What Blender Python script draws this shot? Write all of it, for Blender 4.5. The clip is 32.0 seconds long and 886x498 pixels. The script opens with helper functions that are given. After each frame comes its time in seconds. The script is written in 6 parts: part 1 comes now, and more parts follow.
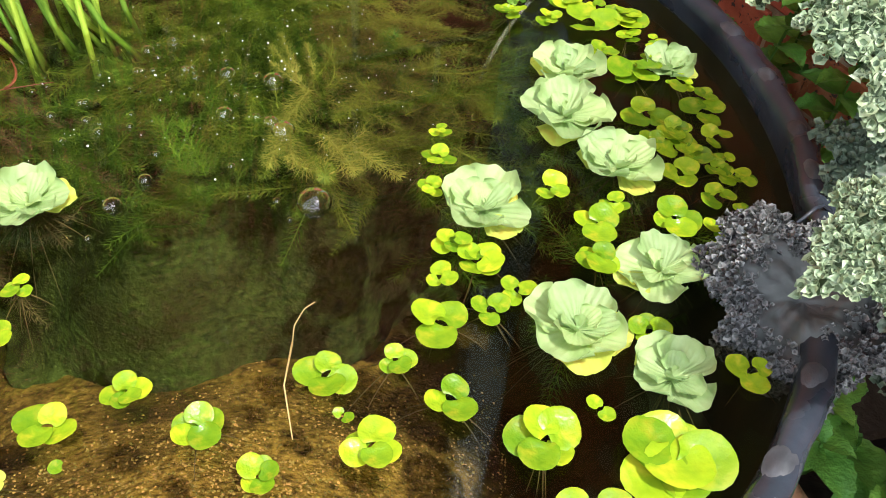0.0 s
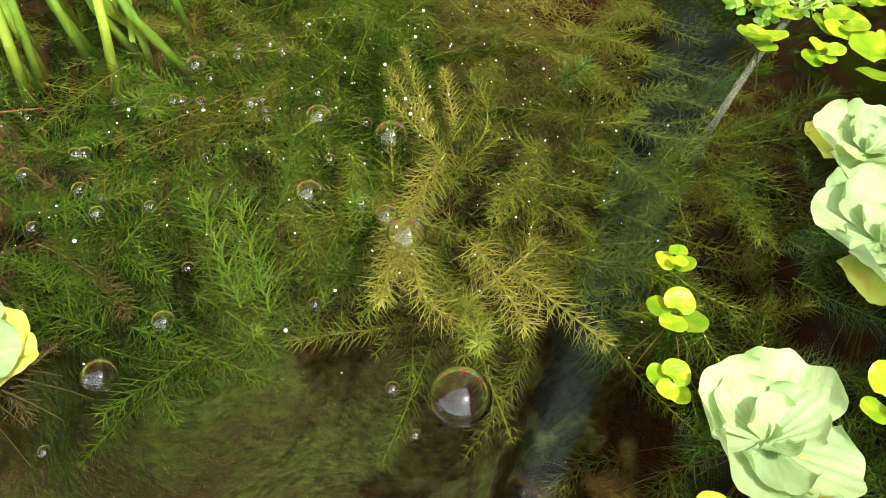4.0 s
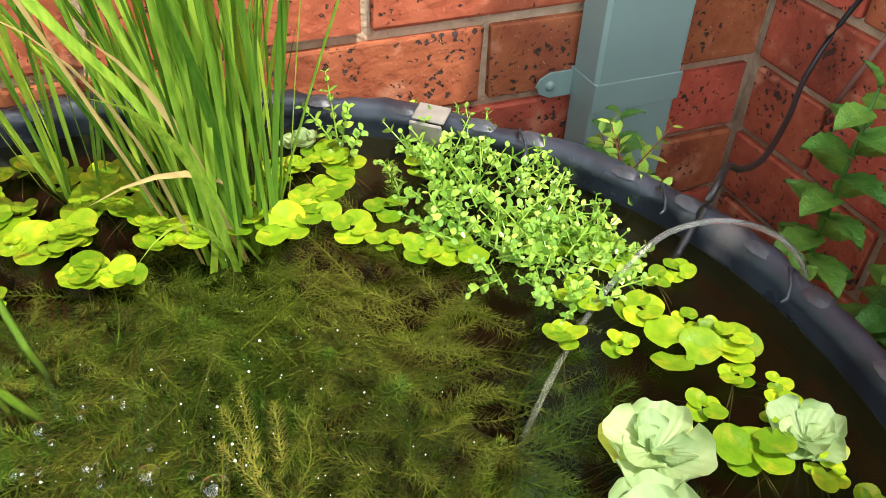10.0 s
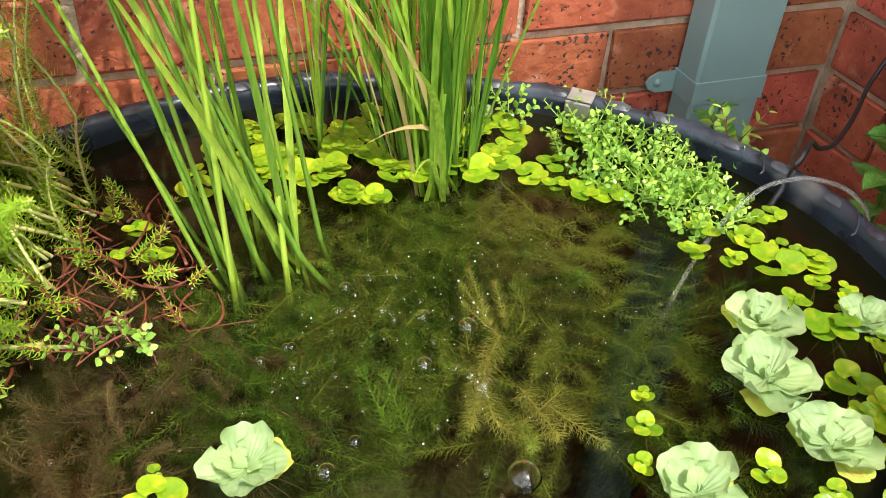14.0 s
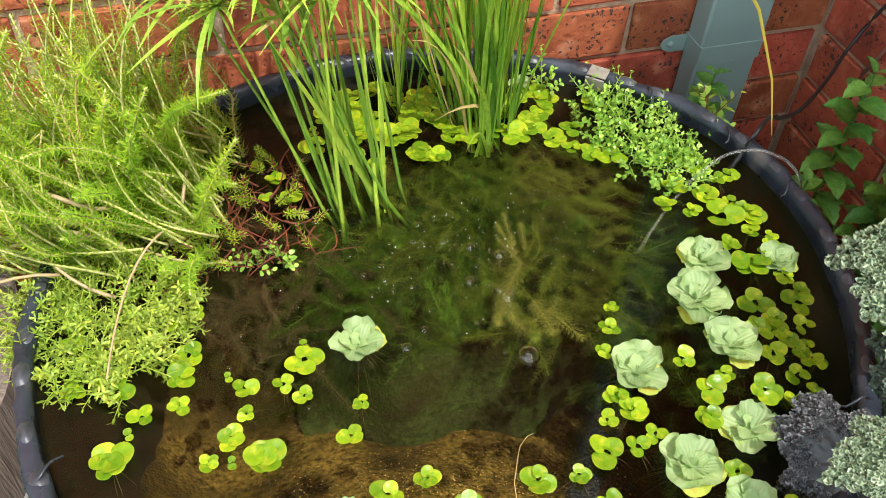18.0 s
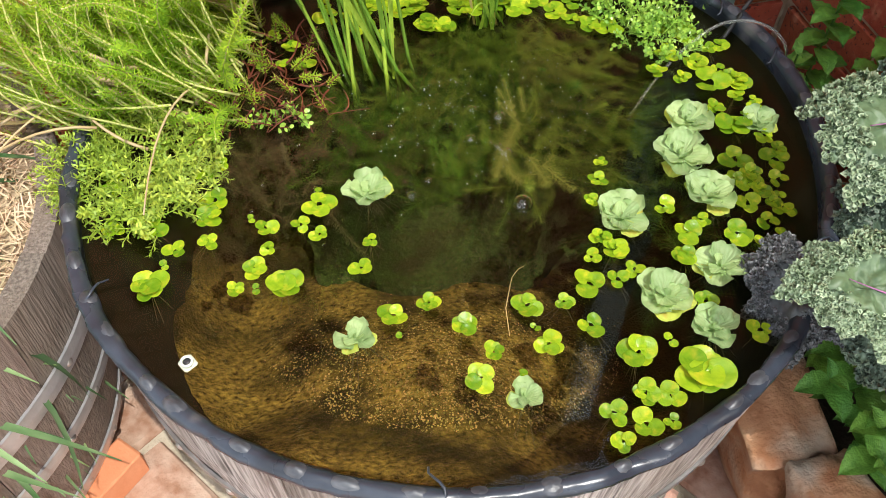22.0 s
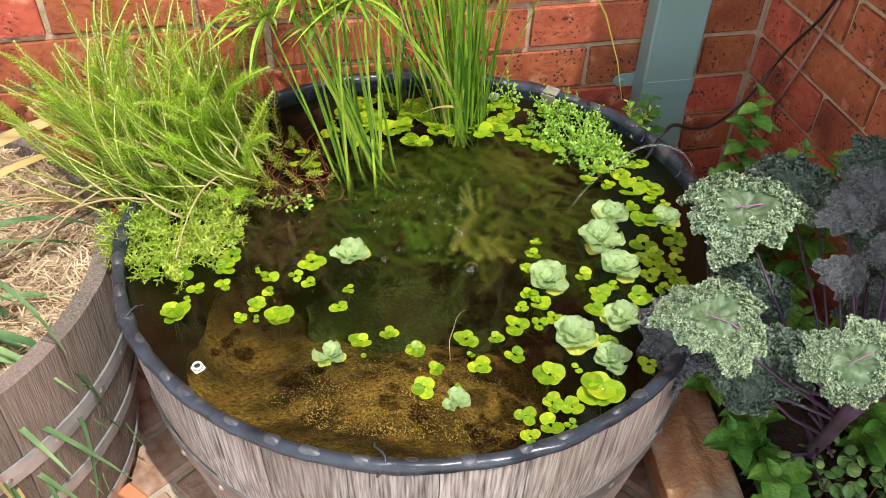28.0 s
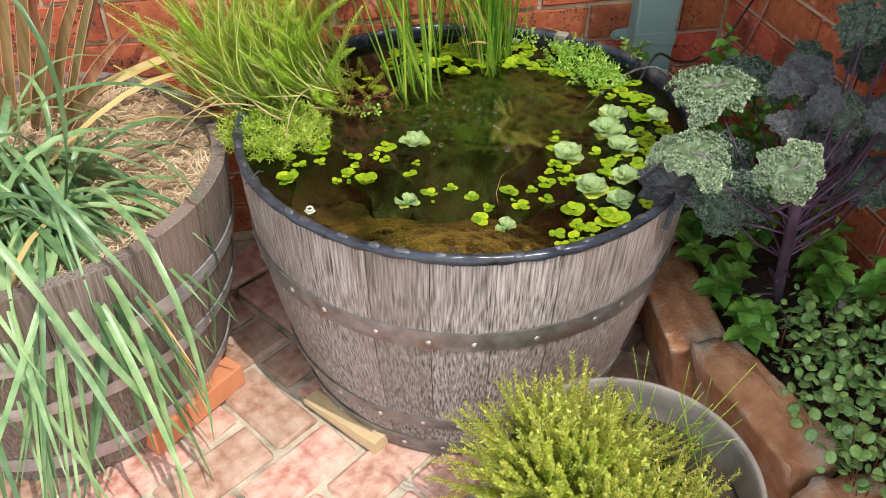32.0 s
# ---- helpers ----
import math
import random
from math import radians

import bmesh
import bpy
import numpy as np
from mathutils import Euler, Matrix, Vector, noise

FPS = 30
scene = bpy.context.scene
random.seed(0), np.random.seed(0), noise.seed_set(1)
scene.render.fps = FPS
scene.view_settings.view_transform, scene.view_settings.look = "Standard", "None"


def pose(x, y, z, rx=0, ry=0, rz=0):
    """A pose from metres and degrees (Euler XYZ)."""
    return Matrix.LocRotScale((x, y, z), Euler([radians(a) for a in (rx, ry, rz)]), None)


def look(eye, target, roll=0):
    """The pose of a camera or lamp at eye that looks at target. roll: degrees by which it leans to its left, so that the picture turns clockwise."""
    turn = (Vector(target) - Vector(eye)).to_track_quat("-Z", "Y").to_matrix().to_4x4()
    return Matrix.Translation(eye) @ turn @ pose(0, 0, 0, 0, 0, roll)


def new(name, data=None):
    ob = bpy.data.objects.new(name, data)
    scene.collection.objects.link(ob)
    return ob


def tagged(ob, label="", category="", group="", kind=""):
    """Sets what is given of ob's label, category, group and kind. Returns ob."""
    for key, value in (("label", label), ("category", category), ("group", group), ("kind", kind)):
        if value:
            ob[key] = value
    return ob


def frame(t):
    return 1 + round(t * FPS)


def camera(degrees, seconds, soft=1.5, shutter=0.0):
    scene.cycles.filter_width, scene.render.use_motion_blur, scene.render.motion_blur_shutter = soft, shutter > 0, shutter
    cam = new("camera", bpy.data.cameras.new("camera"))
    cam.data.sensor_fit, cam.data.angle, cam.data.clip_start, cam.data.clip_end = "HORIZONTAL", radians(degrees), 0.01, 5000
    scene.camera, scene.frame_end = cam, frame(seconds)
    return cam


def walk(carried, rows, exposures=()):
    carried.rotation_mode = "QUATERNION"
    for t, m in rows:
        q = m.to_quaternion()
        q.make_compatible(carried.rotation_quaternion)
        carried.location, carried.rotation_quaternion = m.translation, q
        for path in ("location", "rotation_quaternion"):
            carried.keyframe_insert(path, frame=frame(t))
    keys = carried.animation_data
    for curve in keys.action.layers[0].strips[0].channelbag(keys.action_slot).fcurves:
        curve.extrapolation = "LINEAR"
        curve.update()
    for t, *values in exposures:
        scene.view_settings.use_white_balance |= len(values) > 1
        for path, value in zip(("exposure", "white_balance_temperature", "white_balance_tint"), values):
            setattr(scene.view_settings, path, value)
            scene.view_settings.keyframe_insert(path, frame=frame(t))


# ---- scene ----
cam = camera(56.2, 32.0, soft=0.9)
PATH = [
    (0, look((-0.8157, -0.9223, 0.8851), (-0.4779, -0.3043, 0.1752), 5.89)),
    (0.5, look((-0.7901, -0.8935, 0.8786), (-0.4527, -0.2672, 0.1758), 4.35)),
    (1, look((-0.7576, -0.8598, 0.8709), (-0.4427, -0.2067, 0.1822), 0.62)),
    (1.5, look((-0.7501, -0.8058, 0.8751), (-0.4290, -0.1817, 0.1628), 3.83)),
    (2, look((-0.7592, -0.7574, 0.8488), (-0.4312, -0.1445, 0.1299), 5.73)),
    (2.5, look((-0.7601, -0.7173, 0.8247), (-0.4485, -0.1071, 0.0963), 5.77)),
    (3, look((-0.7715, -0.6967, 0.7963), (-0.4721, -0.0907, 0.0593), 7.26)),
    (3.5, look((-0.7819, -0.6884, 0.7760), (-0.5004, -0.0877, 0.0277), 8.08)),
    (5.5, look((-0.7693, -0.6852, 0.7927), (-0.5093, -0.0597, 0.0571), 7.36)),
    (6, look((-0.7685, -0.6881, 0.7925), (-0.5106, -0.0562, 0.0615), 6.86)),
    (6.5, look((-0.7675, -0.6920, 0.8081), (-0.5259, -0.0512, 0.0794), 5.04)),
    (7, look((-0.7458, -0.6937, 0.8282), (-0.5037, -0.0357, 0.1152), 3.77)),
    (7.5, look((-0.7260, -0.6813, 0.8374), (-0.4641, 0.0029, 0.1567), 2.21)),
    (8, look((-0.7164, -0.6799, 0.8607), (-0.4275, 0.0117, 0.1986), 2.40)),
    (8.5, look((-0.7143, -0.6794, 0.8788), (-0.4054, 0.0215, 0.2360), 2.63)),
    (9, look((-0.7130, -0.6802, 0.8868), (-0.3976, 0.0271, 0.2541), 2.75)),
    (9.5, look((-0.7097, -0.6785, 0.8867), (-0.3901, 0.0322, 0.2600), 2.85)),
    (10, look((-0.6998, -0.6807, 0.8800), (-0.3732, 0.0299, 0.2567), 2.99)),
    (10.5, look((-0.6921, -0.6874, 0.8773), (-0.3557, 0.0182, 0.2537), 3.18)),
    (11, look((-0.6944, -0.6923, 0.8809), (-0.3452, 0.0061, 0.2561), 3.59)),
    (11.5, look((-0.7362, -0.7102, 0.9224), (-0.3835, -0.0057, 0.3065), 3.51)),
    (12, look((-0.7875, -0.7400, 0.9615), (-0.4337, 0.0006, 0.3902), 3.07)),
    (12.5, look((-0.8092, -0.7510, 0.9808), (-0.4700, 0.0074, 0.4241), 3.09)),
    (13, look((-0.8344, -0.7747, 0.9618), (-0.5110, -0.0219, 0.3885), 3.41)),
    (13.5, look((-0.8522, -0.7951, 0.9456), (-0.5495, -0.0590, 0.3402), 3.60)),
    (14, look((-0.8756, -0.8249, 0.9531), (-0.5894, -0.0923, 0.3355), 3.69)),
    (14.5, look((-0.9044, -0.8646, 0.9870), (-0.6386, -0.1340, 0.3581), 3.47)),
    (15, look((-0.9168, -0.8986, 1.0173), (-0.6786, -0.2169, 0.3255), 3.77)),
    (15.5, look((-0.8992, -0.9094, 1.0503), (-0.7081, -0.2874, 0.2910), 2.78)),
    (17.5, look((-0.9358, -0.9828, 1.1717), (-0.7437, -0.3634, 0.4105), 2.52)),
    (18, look((-0.9303, -0.9865, 1.1988), (-0.7332, -0.3347, 0.4664), 2.27)),
    (18.5, look((-0.9307, -1.0033, 1.2174), (-0.7325, -0.3387, 0.4970), 2.27)),
    (19, look((-0.9254, -1.0206, 1.2184), (-0.7421, -0.3670, 0.4841), 1.44)),
    (19.5, look((-0.9328, -1.0464, 1.2232), (-0.7580, -0.4283, 0.4567), 1.42)),
    (20, look((-0.9386, -1.0628, 1.2287), (-0.7681, -0.4633, 0.4467), 1.24)),
    (20.5, look((-0.9424, -1.0794, 1.2326), (-0.7726, -0.4815, 0.4492), 1.18)),
    (21, look((-0.9448, -1.0949, 1.2356), (-0.7762, -0.5026, 0.4477), 1.32)),
    (21.5, look((-0.9378, -1.0953, 1.2276), (-0.7735, -0.5044, 0.4377), 1.30)),
    (22, look((-0.9414, -1.0902, 1.2153), (-0.7827, -0.5075, 0.4182), 1.39)),
    (22.5, look((-0.9424, -1.0832, 1.2092), (-0.7907, -0.5121, 0.4024), 1.46)),
    (23, look((-0.9418, -1.0781, 1.2085), (-0.7949, -0.5099, 0.3988), 1.36)),
    (23.5, look((-0.9497, -1.0750, 1.2078), (-0.8000, -0.5081, 0.3977), 1.56)),
    (24, look((-0.9512, -1.0761, 1.2085), (-0.8022, -0.5066, 0.4001), 1.73)),
    (24.5, look((-0.9557, -1.0811, 1.2144), (-0.8056, -0.5056, 0.4105), 1.87)),
    (25, look((-0.9573, -1.0907, 1.2217), (-0.8005, -0.5013, 0.4292), 2.27)),
    (25.5, look((-0.9607, -1.0979, 1.2305), (-0.7903, -0.4873, 0.4571), 2.88)),
    (26, look((-0.9708, -1.1296, 1.2428), (-0.7836, -0.4940, 0.4939), 3.29)),
    (26.5, look((-0.9730, -1.1571, 1.2644), (-0.7742, -0.4800, 0.5559), 2.74)),
    (28.5, look((-0.9189, -1.4332, 1.3125), (-0.7734, -0.6826, 0.6680), 1.43)),
    (29, look((-0.9443, -1.5026, 1.3258), (-0.8075, -0.7281, 0.7081), 1.07)),
    (29.5, look((-1.0088, -1.5950, 1.3368), (-0.8656, -0.8024, 0.7442), 0.71)),
    (30, look((-1.0885, -1.6813, 1.3536), (-0.9303, -0.8605, 0.8047), 0.57)),
    (30.5, look((-1.0916, -1.7092, 1.3696), (-0.9166, -0.8790, 0.8404), 1.03)),
    (31, look((-1.0838, -1.7244, 1.3555), (-0.8977, -0.8989, 0.8226), 1.51)),
    (31.5, look((-1.0912, -1.7464, 1.3301), (-0.9066, -0.9426, 0.7645), 1.41)),
    (32, look((-1.0997, -1.7565, 1.3100), (-0.9249, -0.9927, 0.6888), 0.73)),
]
walk(cam, PATH, [(0.0, 0.48), (2.0, 0.68), (6.0, 0.74), (7.0, 0.66), (8.5, 0.54), (14.0, 0.37), (18.0, 0.12), (23.0, 0.02), (27.0, 0.0), (30.0, 0.01), (32.0, -0.22)])

# ---------------------------------------------------------------- light
SUN = Vector((0.17, -0.40, 0.90)).normalized()
world = bpy.data.worlds.new("sky")
scene.world = world
world.use_nodes = True
wn = world.node_tree
sky = wn.nodes.new("ShaderNodeTexSky")
sky.sky_type = "NISHITA"
sky.sun_disc = False
sky.sun_elevation = math.asin(SUN.z)
sky.sun_rotation = math.atan2(SUN.x, SUN.y)
wn.nodes["Background"].inputs["Strength"].default_value = 0.48
haze = wn.nodes.new("ShaderNodeHueSaturation")
haze.inputs["Saturation"].default_value = 0.32
wn.links.new(sky.outputs[0], haze.inputs["Color"])
wn.links.new(haze.outputs[0], wn.nodes["Background"].inputs["Color"])
sun = new("sun", bpy.data.lights.new("sun", "SUN"))
sun.data.energy = 4.1
sun.data.angle = radians(0.6)
sun.data.color = (1.0, 0.965, 0.9)
sun.matrix_world = look(SUN * 6, (0, 0, 0))

# ---------------------------------------------------------------- materials


def mat(name, c1, c2, rough=0.6, scale=30.0, contrast=0.5, bump=0.0, bscale=80.0, metal=0.0, stretch=(1, 1, 1), rand="", amount=0.3,
        through_light=0.0, c3=None, c3scale=8.0, c3at=0.62, spec=0.5, c3soft=0.08, wear=0.0):
    """Two colours mixed by noise, a third in blotches, relief, and a value that varies from piece to piece."""
    m = bpy.data.materials.new(name)
    m.use_nodes = True
    t = m.node_tree
    n, link = t.nodes, t.links.new
    bsdf = n["Principled BSDF"]
    co = n.new("ShaderNodeTexCoord")
    mp = n.new("ShaderNodeMapping")
    mp.inputs["Scale"].default_value = stretch
    link(co.outputs["Object"], mp.inputs["Vector"])
    no = n.new("ShaderNodeTexNoise")
    no.inputs["Scale"].default_value, no.inputs["Detail"].default_value = scale, 6.0
    link(mp.outputs[0], no.inputs["Vector"])
    ramp = n.new("ShaderNodeValToRGB")
    ramp.color_ramp.elements[0].position, ramp.color_ramp.elements[1].position = 0.5 - contrast / 2, 0.5 + contrast / 2
    ramp.color_ramp.elements[0].color, ramp.color_ramp.elements[1].color = (*c1, 1), (*c2, 1)
    link(no.outputs[0], ramp.inputs[0])
    col = ramp.outputs[0]
    if c3:
        n3 = n.new("ShaderNodeTexNoise")
        n3.inputs["Scale"].default_value, n3.inputs["Detail"].default_value = c3scale, 5.0
        link(mp.outputs[0], n3.inputs["Vector"])
        r3 = n.new("ShaderNodeValToRGB")
        r3.color_ramp.elements[0].position, r3.color_ramp.elements[1].position = c3at - c3soft, c3at + c3soft
        link(n3.outputs[0], r3.inputs[0])
        mx = n.new("ShaderNodeMix")
        mx.data_type = "RGBA"
        link(r3.outputs[0], mx.inputs[0])
        link(col, mx.inputs[6])
        mx.inputs[7].default_value = (*c3, 1)
        col = mx.outputs[2]
    if rand:
        if rand == "object":
            src = n.new("ShaderNodeObjectInfo").outputs["Random"]
        else:
            src = n.new("ShaderNodeNewGeometry").outputs["Random Per Island"]
        mr = n.new("ShaderNodeMapRange")
        mr.inputs["To Min"].default_value, mr.inputs["To Max"].default_value = 1 - amount, 1 + amount
        link(src, mr.inputs["Value"])
        hs = n.new("ShaderNodeHueSaturation")
        link(mr.outputs[0], hs.inputs["Value"])
        mh = n.new("ShaderNodeMapRange")
        mh.inputs["To Min"].default_value, mh.inputs["To Max"].default_value = 0.5 + amount * 0.06, 0.5 - amount * 0.06
        link(src, mh.inputs["Value"])
        link(mh.outputs[0], hs.inputs["Hue"])
        link(col, hs.inputs["Color"])
        col = hs.outputs[0]
    link(col, bsdf.inputs["Base Color"])
    bsdf.inputs["Roughness"].default_value = rough
    if wear:
        nw = n.new("ShaderNodeTexNoise")
        nw.inputs["Scale"].default_value, nw.inputs["Detail"].default_value = scale * 0.6, 7.0
        link(mp.outputs[0], nw.inputs["Vector"])
        rw = n.new("ShaderNodeMapRange")
        rw.inputs["From Min"].default_value, rw.inputs["From Max"].default_value = 0.3, 0.7
        rw.inputs["To Min"].default_value, rw.inputs["To Max"].default_value = rough - wear, rough + wear
        link(nw.outputs[0], rw.inputs["Value"])
        link(rw.outputs[0], bsdf.inputs["Roughness"])
    bsdf.inputs["Metallic"].default_value = metal
    bsdf.inputs["Specular IOR Level"].default_value = spec
    if bump:
        nb = n.new("ShaderNodeTexNoise")
        nb.inputs["Scale"].default_value, nb.inputs["Detail"].default_value = bscale, 8.0
        link(mp.outputs[0], nb.inputs["Vector"])
        b = n.new("ShaderNodeBump")
        b.inputs["Strength"].default_value, b.inputs["Distance"].default_value = min(1.0, bump), 0.004
        link(nb.outputs[0], b.inputs["Height"])
        link(b.outputs[0], bsdf.inputs["Normal"])
    if through_light:
        tr = n.new("ShaderNodeBsdfTranslucent")
        link(col, tr.inputs["Color"])
        mix = n.new("ShaderNodeMixShader")
        mix.inputs[0].default_value = through_light
        link(bsdf.outputs[0], mix.inputs[1])
        link(tr.outputs[0], mix.inputs[2])
        link(mix.outputs[0], n["Material Output"].inputs["Surface"])
    return m


def brick_mat(name, c1, c2, dark, random_amount=0.2):
    """Fired clay: mottled red, with irregular dark pits, darker burns and pale scuffs."""
    m = mat(name, c1, c2, rough=0.82, scale=38, contrast=0.5, bump=0.9, bscale=75, rand="object", amount=random_amount)
    t = m.node_tree
    n, link = t.nodes, t.links.new
    bsdf = n["Principled BSDF"]
    col = bsdf.inputs["Base Color"].links[0].from_socket
    co = n.new("ShaderNodeTexCoord")
    oi = n.new("ShaderNodeObjectInfo")
    spread = n.new("ShaderNodeVectorMath")
    spread.operation = "MULTIPLY"
    spread.inputs[1].default_value = (3.7, 5.3, 9.1)
    link(oi.outputs["Location"], spread.inputs[0])
    add = n.new("ShaderNodeVectorMath")
    link(co.outputs["Object"], add.inputs[0])
    link(spread.outputs[0], add.inputs[1])
    warp = n.new("ShaderNodeTexNoise")
    warp.inputs["Scale"].default_value, warp.inputs["Detail"].default_value = 150, 3
    link(add.outputs[0], warp.inputs["Vector"])
    ws = n.new("ShaderNodeVectorMath")
    ws.operation = "MULTIPLY_ADD"
    ws.inputs[1].default_value = (0.016, 0.016, 0.016)
    link(warp.outputs["Color"], ws.inputs[0])
    link(add.outputs[0], ws.inputs[2])

    def mask(kind, scale, lo, hi, detail=4):
        tx = n.new("ShaderNodeTexNoise")
        tx.inputs["Scale"].default_value, tx.inputs["Detail"].default_value = scale, detail
        link(ws.outputs[0] if kind == "warped" else add.outputs[0], tx.inputs["Vector"])
        r = n.new("ShaderNodeValToRGB")
        r.color_ramp.elements[0].position, r.color_ramp.elements[1].position = lo, hi
        link(tx.outputs[0], r.inputs[0])
        return r.outputs[0]

    def over(below, fac, colour):
        mx = n.new("ShaderNodeMix")
        mx.data_type = "RGBA"
        link(fac, mx.inputs[0])
        link(below, mx.inputs[6])
        mx.inputs[7].default_value = (*colour, 1)
        return mx.outputs[2]

    col = over(col, mask("plain", 9, 0.5, 0.72, 5), (c1[0] * 0.62, c1[1] * 0.6, c1[2] * 0.7))
    col = over(col, mask("plain", 21, 0.6, 0.74, 8), (0.62, 0.27, 0.15))
    vo = n.new("ShaderNodeTexVoronoi")
    vo.inputs["Scale"].default_value = 105
    link(ws.outputs[0], vo.inputs["Vector"])
    where = n.new("ShaderNodeTexNoise")
    where.inputs["Scale"].default_value = 17
    link(add.outputs[0], where.inputs["Vector"])
    ma = n.new("ShaderNodeMath")
    ma.operation = "MULTIPLY_ADD"
    ma.inputs[1].default_value = -1.0
    link(where.outputs[0], ma.inputs[0])
    link(vo.outputs["Distance"], ma.inputs[2])
    r = n.new("ShaderNodeValToRGB")
    r.color_ramp.elements[0].position, r.color_ramp.elements[1].position = 0.0, 0.1
    r.color_ramp.elements[0].color, r.color_ramp.elements[1].color = (1, 1, 1, 1), (0, 0, 0, 1)
    shift = n.new("ShaderNodeMath")
    shift.operation = "ADD"
    shift.inputs[1].default_value = 0.36
    link(ma.outputs[0], shift.inputs[0])
    link(shift.outputs[0], r.inputs[0])
    col = over(col, r.outputs[0], dark)
    col = over(col, mask("warped", 330, 0.7, 0.76, 2), (0.62, 0.45, 0.34))
    link(col, bsdf.inputs["Base Color"])
    pit = n.new("ShaderNodeBump")
    pit.invert = True
    pit.inputs["Strength"].default_value, pit.inputs["Distance"].default_value = 0.8, 0.003
    link(r.outputs[0], pit.inputs["Height"])
    link(bsdf.inputs["Normal"].links[0].from_socket, pit.inputs["Normal"])
    link(pit.outputs[0], bsdf.inputs["Normal"])
    return m


M_BRICK = brick_mat("red_brick", (0.33, 0.068, 0.026), (0.5, 0.14, 0.06), (0.05, 0.03, 0.024))
M_MORTAR = mat("sand_mortar", (0.42, 0.31, 0.19), (0.62, 0.49, 0.34), rough=0.95, scale=60, bump=0.8, bscale=220, c3=(0.3, 0.2, 0.12), c3scale=9, c3at=0.62)
M_PAVER = mat("paver_brick", (0.36, 0.155, 0.1), (0.62, 0.37, 0.285), rough=0.85, scale=40, contrast=0.4, bump=0.8, bscale=110, rand="object", amount=0.28,
              c3=(0.64, 0.46, 0.37), c3scale=22, c3at=0.6, c3soft=0.2)
M_SANDJOINT = mat("joint_sand", (0.4, 0.34, 0.25), (0.62, 0.55, 0.43), rough=0.95, scale=40, bump=0.8, bscale=200, c3=(0.06, 0.06, 0.03), c3scale=7, c3at=0.6)
M_STAVE = mat("weathered_oak", (0.05, 0.041, 0.036), (0.54, 0.5, 0.465), rough=0.82, scale=70, contrast=0.4, bump=0.8, bscale=110, stretch=(4.6, 4.6, 0.1),
              rand="object", amount=0.22, c3=(0.25, 0.185, 0.145), c3scale=1.3, c3at=0.6, c3soft=0.2)
M_STAVE_DARK = mat("dark_oak", (0.05, 0.038, 0.03), (0.3, 0.255, 0.215), rough=0.8, scale=75, contrast=0.45, bump=0.8, bscale=110, stretch=(3.6, 3.6, 0.1),
                   rand="object", amount=0.2, c3=(0.2, 0.15, 0.115), c3scale=1.4, c3at=0.56, c3soft=0.2)
M_HOOP = mat("galvanised_hoop", (0.12, 0.112, 0.105), (0.33, 0.32, 0.31), rough=0.46, scale=30, bump=0.25, bscale=90, metal=0.6, c3=(0.2, 0.12, 0.08), c3scale=9, c3at=0.66)
M_HOOP_BRIGHT = mat("bright_hoop", (0.36, 0.37, 0.38), (0.6, 0.6, 0.6), rough=0.4, scale=30, bump=0.2, bscale=90, metal=0.6)
M_RIVET = mat("steel_rivet", (0.45, 0.44, 0.42), (0.6, 0.6, 0.58), rough=0.35, metal=0.9)
M_LINER = mat("black_liner", (0.011, 0.014, 0.02), (0.042, 0.053, 0.072), rough=0.3, scale=26, bump=0.35, bscale=32, c3=(0.15, 0.14, 0.135), c3scale=16, c3at=0.71, wear=0.13)
M_LINER_IN = mat("wet_liner", (0.005, 0.007, 0.0035), (0.022, 0.024, 0.011), rough=0.8, scale=40, contrast=0.55, spec=0.1, c3=(0.04, 0.034, 0.012), c3scale=7, c3at=0.56, c3soft=0.2)
M_LINER_SCUFF = mat("scuffed_liner", (0.016, 0.02, 0.027), (0.085, 0.09, 0.1), rough=0.38, scale=90, contrast=0.6, rand="object", amount=0.3, bump=0.3, bscale=90)
M_PIPE = mat("grey_green_paint", (0.2, 0.31, 0.28), (0.23, 0.345, 0.315), rough=0.42, scale=9, bump=0.08, bscale=30)
M_CABLE = mat("black_rubber", (0.012, 0.012, 0.013), (0.03, 0.03, 0.03), rough=0.45)
M_SEDIMENT = mat("golden_silt", (0.045, 0.03, 0.005), (0.42, 0.27, 0.055), rough=0.9, spec=0.05, scale=150, contrast=0.42, bump=1.0, bscale=260,
                 c3=(0.03, 0.024, 0.006), c3scale=9, c3at=0.51, c3soft=0.13)


